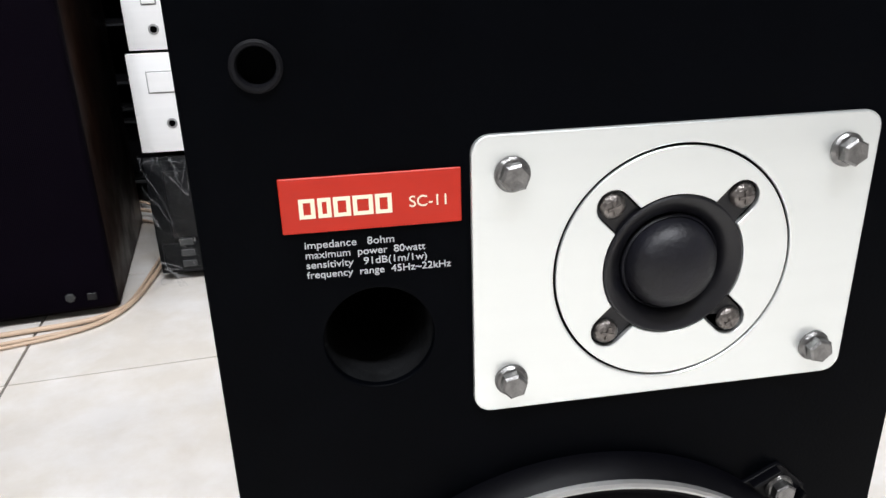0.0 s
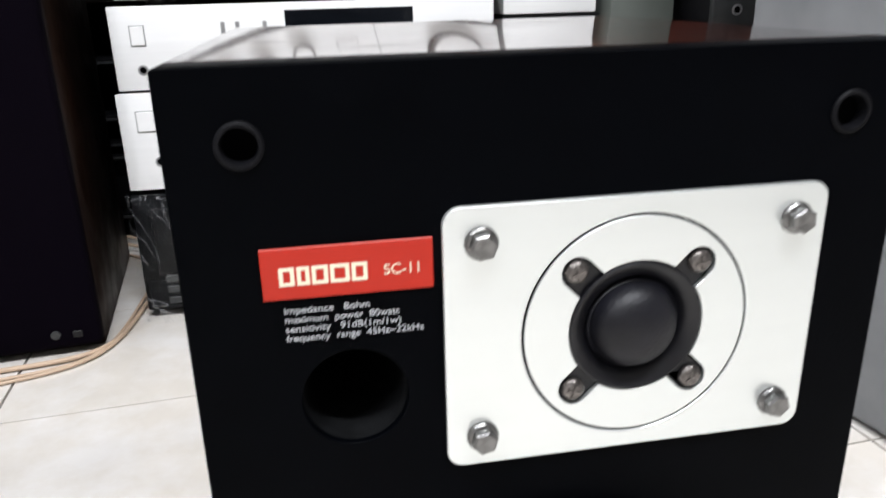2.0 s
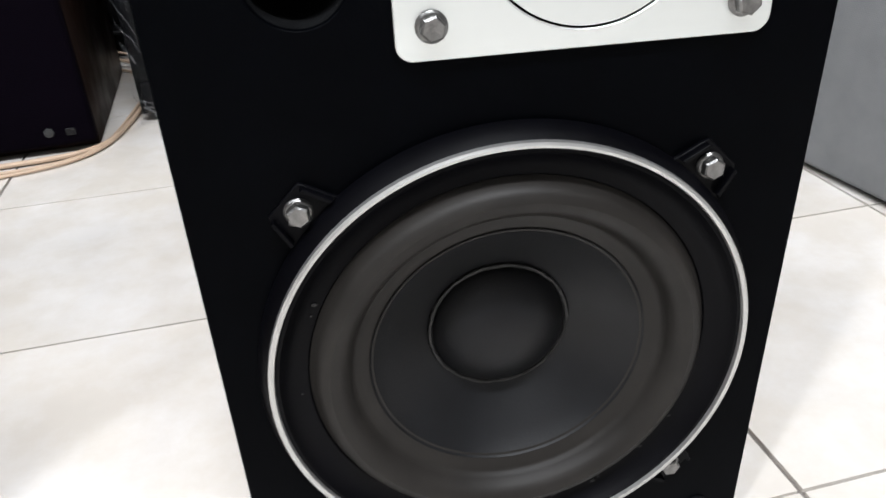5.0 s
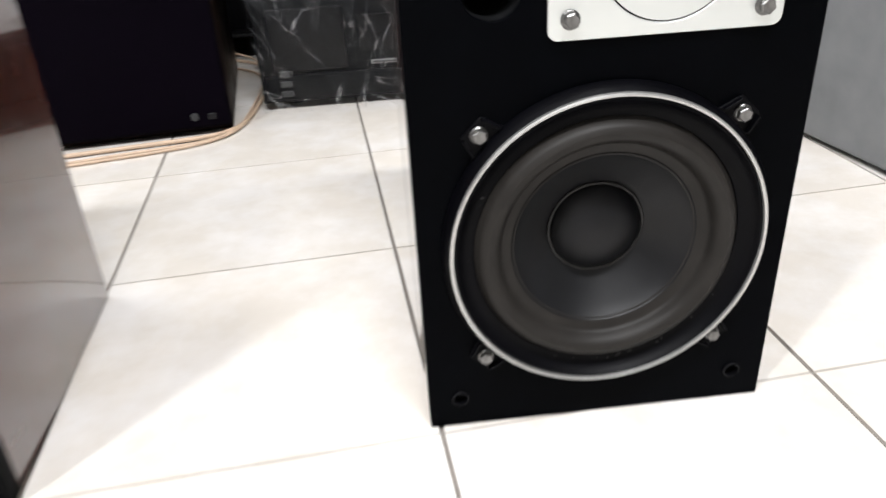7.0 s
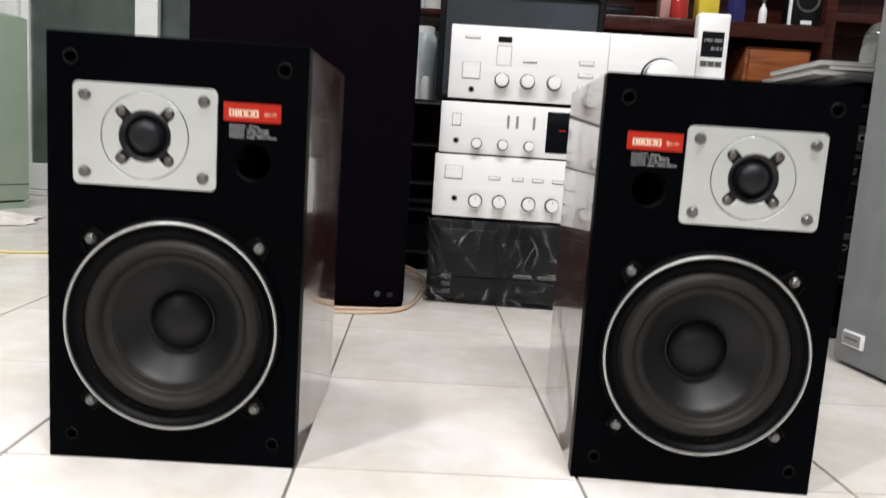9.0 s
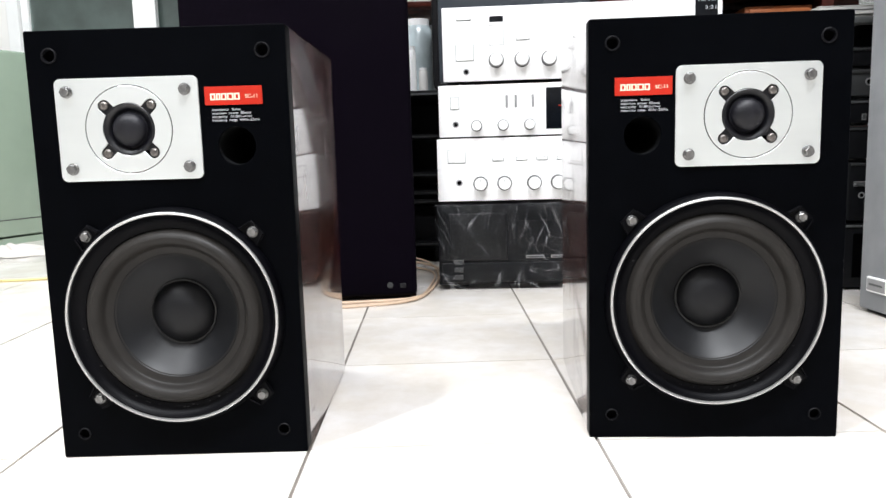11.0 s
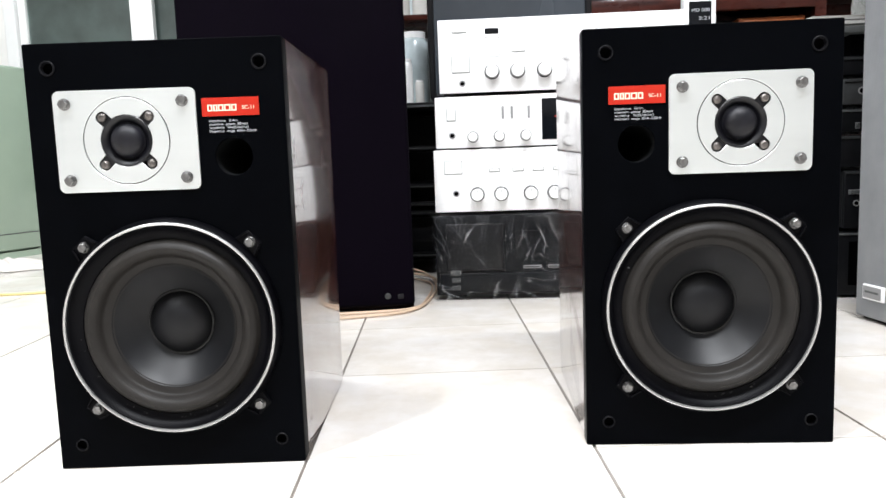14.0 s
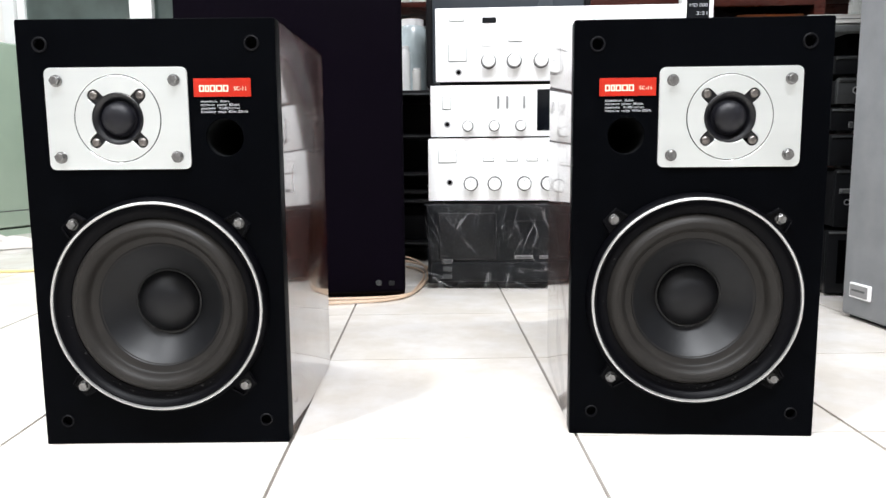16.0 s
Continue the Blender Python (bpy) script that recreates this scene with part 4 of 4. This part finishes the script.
# jars on the rack and tins in the narrow bay beside the tall speaker
for x, y, z, r, h, mt, lb in ((-0.252, 1.20, 0.3865, 0.034, 0.18, MILKY, "tall milky glass jar on the black rack"), (-0.262, 1.10, 0.3865, 0.014, 0.105, SILVER, "silver tin on the black rack"), (-0.232, 1.09, 0.3865, 0.010, 0.055, PAPER, "small white bottle on the black rack")):
    j = thing("jar", lb, "jar", pose(x, y, z), "jars on the rack")
    part("body", turned([(0, 0), (r, 0), (r, h * 0.86), (r * 0.8, h * 0.92), (0, h * 0.92)], seg=32), mt, j)
    part("lid", turned([(r * 0.82, h * 0.9), (r * 0.82, h), (0, h)], seg=28), SILVER, j, "metal lid")
for x in (-0.30, -0.245):
    bk = thing("jar", "white tin on the bookcase shelf", "jar", pose(x, 1.38, 0.634), "jars on the bookcase shelf")
    part("body", turned([(0, 0), (0.024, 0), (0.024, 0.10), (0, 0.10)], seg=28), PAPER, bk)
    part("lid", turned([(0.025, 0.10), (0.025, 0.112), (0, 0.112)], seg=28), SILVER, bk)

# ---- green cabinet and the clutter on the floor ----
ga = math.degrees(math.atan2(0.14, 0.045))
gc = thing("metal_cabinet", "pale green enamelled metal cabinet on the floor", "cabinet", pose(-1.535, 1.70, 0, 0, 0, ga))
part("body", box(-0.75, 0, 0.012, 0.42, 0.02, 0.60, 0.012, 3), GREEN, gc)
part("door", box(-0.745, -0.004, 0.0, 0.0115, 0.026, 0.594, 0.004), GREEN, gc)
part("plinth", box(-0.748, -0.002, 0.004, 0.41, 0, 0.0195), GREEN, gc)
part("kick_seam", box(-0.745, -0.004, -0.0012, 0.0002, 0.075, 0.078), DECK_LIGHT, gc)
part("handle", box(-0.70, -0.688, -0.016, -0.001, 0.30, 0.40, 0.003), SILVER, gc, "metal handle")

rag_bm = bmesh.new()
bmesh.ops.create_grid(rag_bm, x_segments=40, y_segments=30, size=0.5)
for v in rag_bm.verts:
    x, y = v.co.x, v.co.y
    r = math.hypot(x, y * 1.1) * 2
    h = abs(noise.noise(Vector((x * 5, y * 6, 1)))) * 0.07 + abs(noise.noise(Vector((x * 13, y * 11, 4)))) * 0.02
    v.co = Vector((x * 0.30 + 0.02 * noise.noise(Vector((y * 6, 3, 1))), y * 0.22 + 0.02 * noise.noise(Vector((x * 6, 7, 2))), 0.003 + h * max(0, 1 - r * 0.8)))
bmesh.ops.solidify(rag_bm, geom=rag_bm.faces[:], thickness=0.0015)
rag = tagged(part("rag", rag_bm, RAG, None, "crumpled white rag lying on the tiles"), category="rag")
rag.matrix_world = pose(-1.47, 1.33, 0, 0, 0, 20)
cable("cable", [(-1.6, 0.93, 0.003), (-1.35, 0.86, 0.003), (-1.2, 0.87, 0.003), (-1.02, 0.875, 0.003), (-0.98, 0.95, 0.003)], 0.003, YELLOW_CABLE, "thin yellow cable lying loose on the tiles", "cable")
cable("speaker_cable", [(-0.275, 0.985, 0.012), (-0.205, 0.955, 0.010), (-0.183, 0.86, 0.005), (-0.190, 0.76, 0.004), (-0.196, 0.66, 0.004), (-0.215, 0.600, 0.004), (-0.29, 0.588, 0.004), (-0.40, 0.570, 0.004), (-0.52, 0.548, 0.004), (-0.70, 0.50, 0.004)], 0.0028, CABLE, "cream speaker cable lying round the tall speaker", "cable")
cable("speaker_cable", [(-0.285, 0.965, 0.004), (-0.215, 0.935, 0.004), (-0.194, 0.84, 0.003), (-0.200, 0.74, 0.003), (-0.203, 0.64, 0.003), (-0.225, 0.582, 0.003), (-0.30, 0.566, 0.003), (-0.42, 0.540, 0.003), (-0.54, 0.505, 0.003), (-0.70, 0.45, 0.003)], 0.0020, CABLE, "thin cream speaker cable beside a thicker one on the tiles", "cable")
cable("speaker_cable", [(-0.265, 0.995, 0.020), (-0.225, 0.975, 0.016), (-0.200, 0.90, 0.009), (-0.188, 0.82, 0.004), (-0.192, 0.72, 0.003), (-0.200, 0.625, 0.003), (-0.235, 0.572, 0.003), (-0.34, 0.545, 0.003), (-0.47, 0.520, 0.003), (-0.70, 0.475, 0.003)], 0.0018, CABLE, "thin cream speaker cable beside a thicker one on the tiles", "cable")

# ---- floor tiles ----
PITCH, TURN_T, OX, OY = 0.2525, 4.4, 0.0065, -0.006
tile_me = finish("tile", box(0.0016, PITCH - 0.0016, 0.0010, PITCH - 0.0010, -0.008, 0.0), TILE)
base = pose(OX, OY, 0, 0, 0, TURN_T)
far = []
for i in range(-12, 12):
    for k in range(-13, 11):
        c = base @ Vector(((i + 0.5) * PITCH, (k + 0.5) * PITCH, 0))
        if not (X0 + 0.17 < c.x < X1 - 0.17 and Y0 + 0.17 < c.y < Y1 - 0.17):
            if X0 - 0.1 < c.x < X1 + 0.1 and Y0 - 0.1 < c.y < Y1 + 0.1:
                far.append((i, k))
            continue
        if -0.9 < c.y < 1.75 and -2.2 < c.x < 1.2:
            t = part("tile", tile_me, None, slab)
            t.matrix_world = base @ pose(i * PITCH, k * PITCH, random.uniform(-0.0003, 0), 0, 0, random.uniform(-0.05, 0.05))
        else:
            far.append((i, k))
verts, faces = [], []
for i, k in far:
    n = len(verts)
    for dx, dy in ((0.0012, 0.0012), (PITCH - 0.0012, 0.0012), (PITCH - 0.0012, PITCH - 0.0012), (0.0012, PITCH - 0.0012)):
        for z in (-0.008, -0.0002):
            p = base @ Vector((i * PITCH + dx, k * PITCH + dy, z))
            verts.append((min(max(p.x, X0 + 0.001), X1 - 0.001), min(max(p.y, Y0 + 0.001), Y1 - 0.001), p.z))
    faces += [(n + 1, n + 3, n + 5, n + 7), (n, n + 2, n + 3, n + 1), (n + 2, n + 4, n + 5, n + 3), (n + 4, n + 6, n + 7, n + 5), (n + 6, n, n + 1, n + 7)]
me = bpy.data.meshes.new("outer_tiles")
me.from_pydata(verts, [], faces)
me.materials.append(TILE)
outer = part("outer_tiles", me, None, slab)
tagged(outer, "cream ceramic tiles towards the walls", kind="stuff")
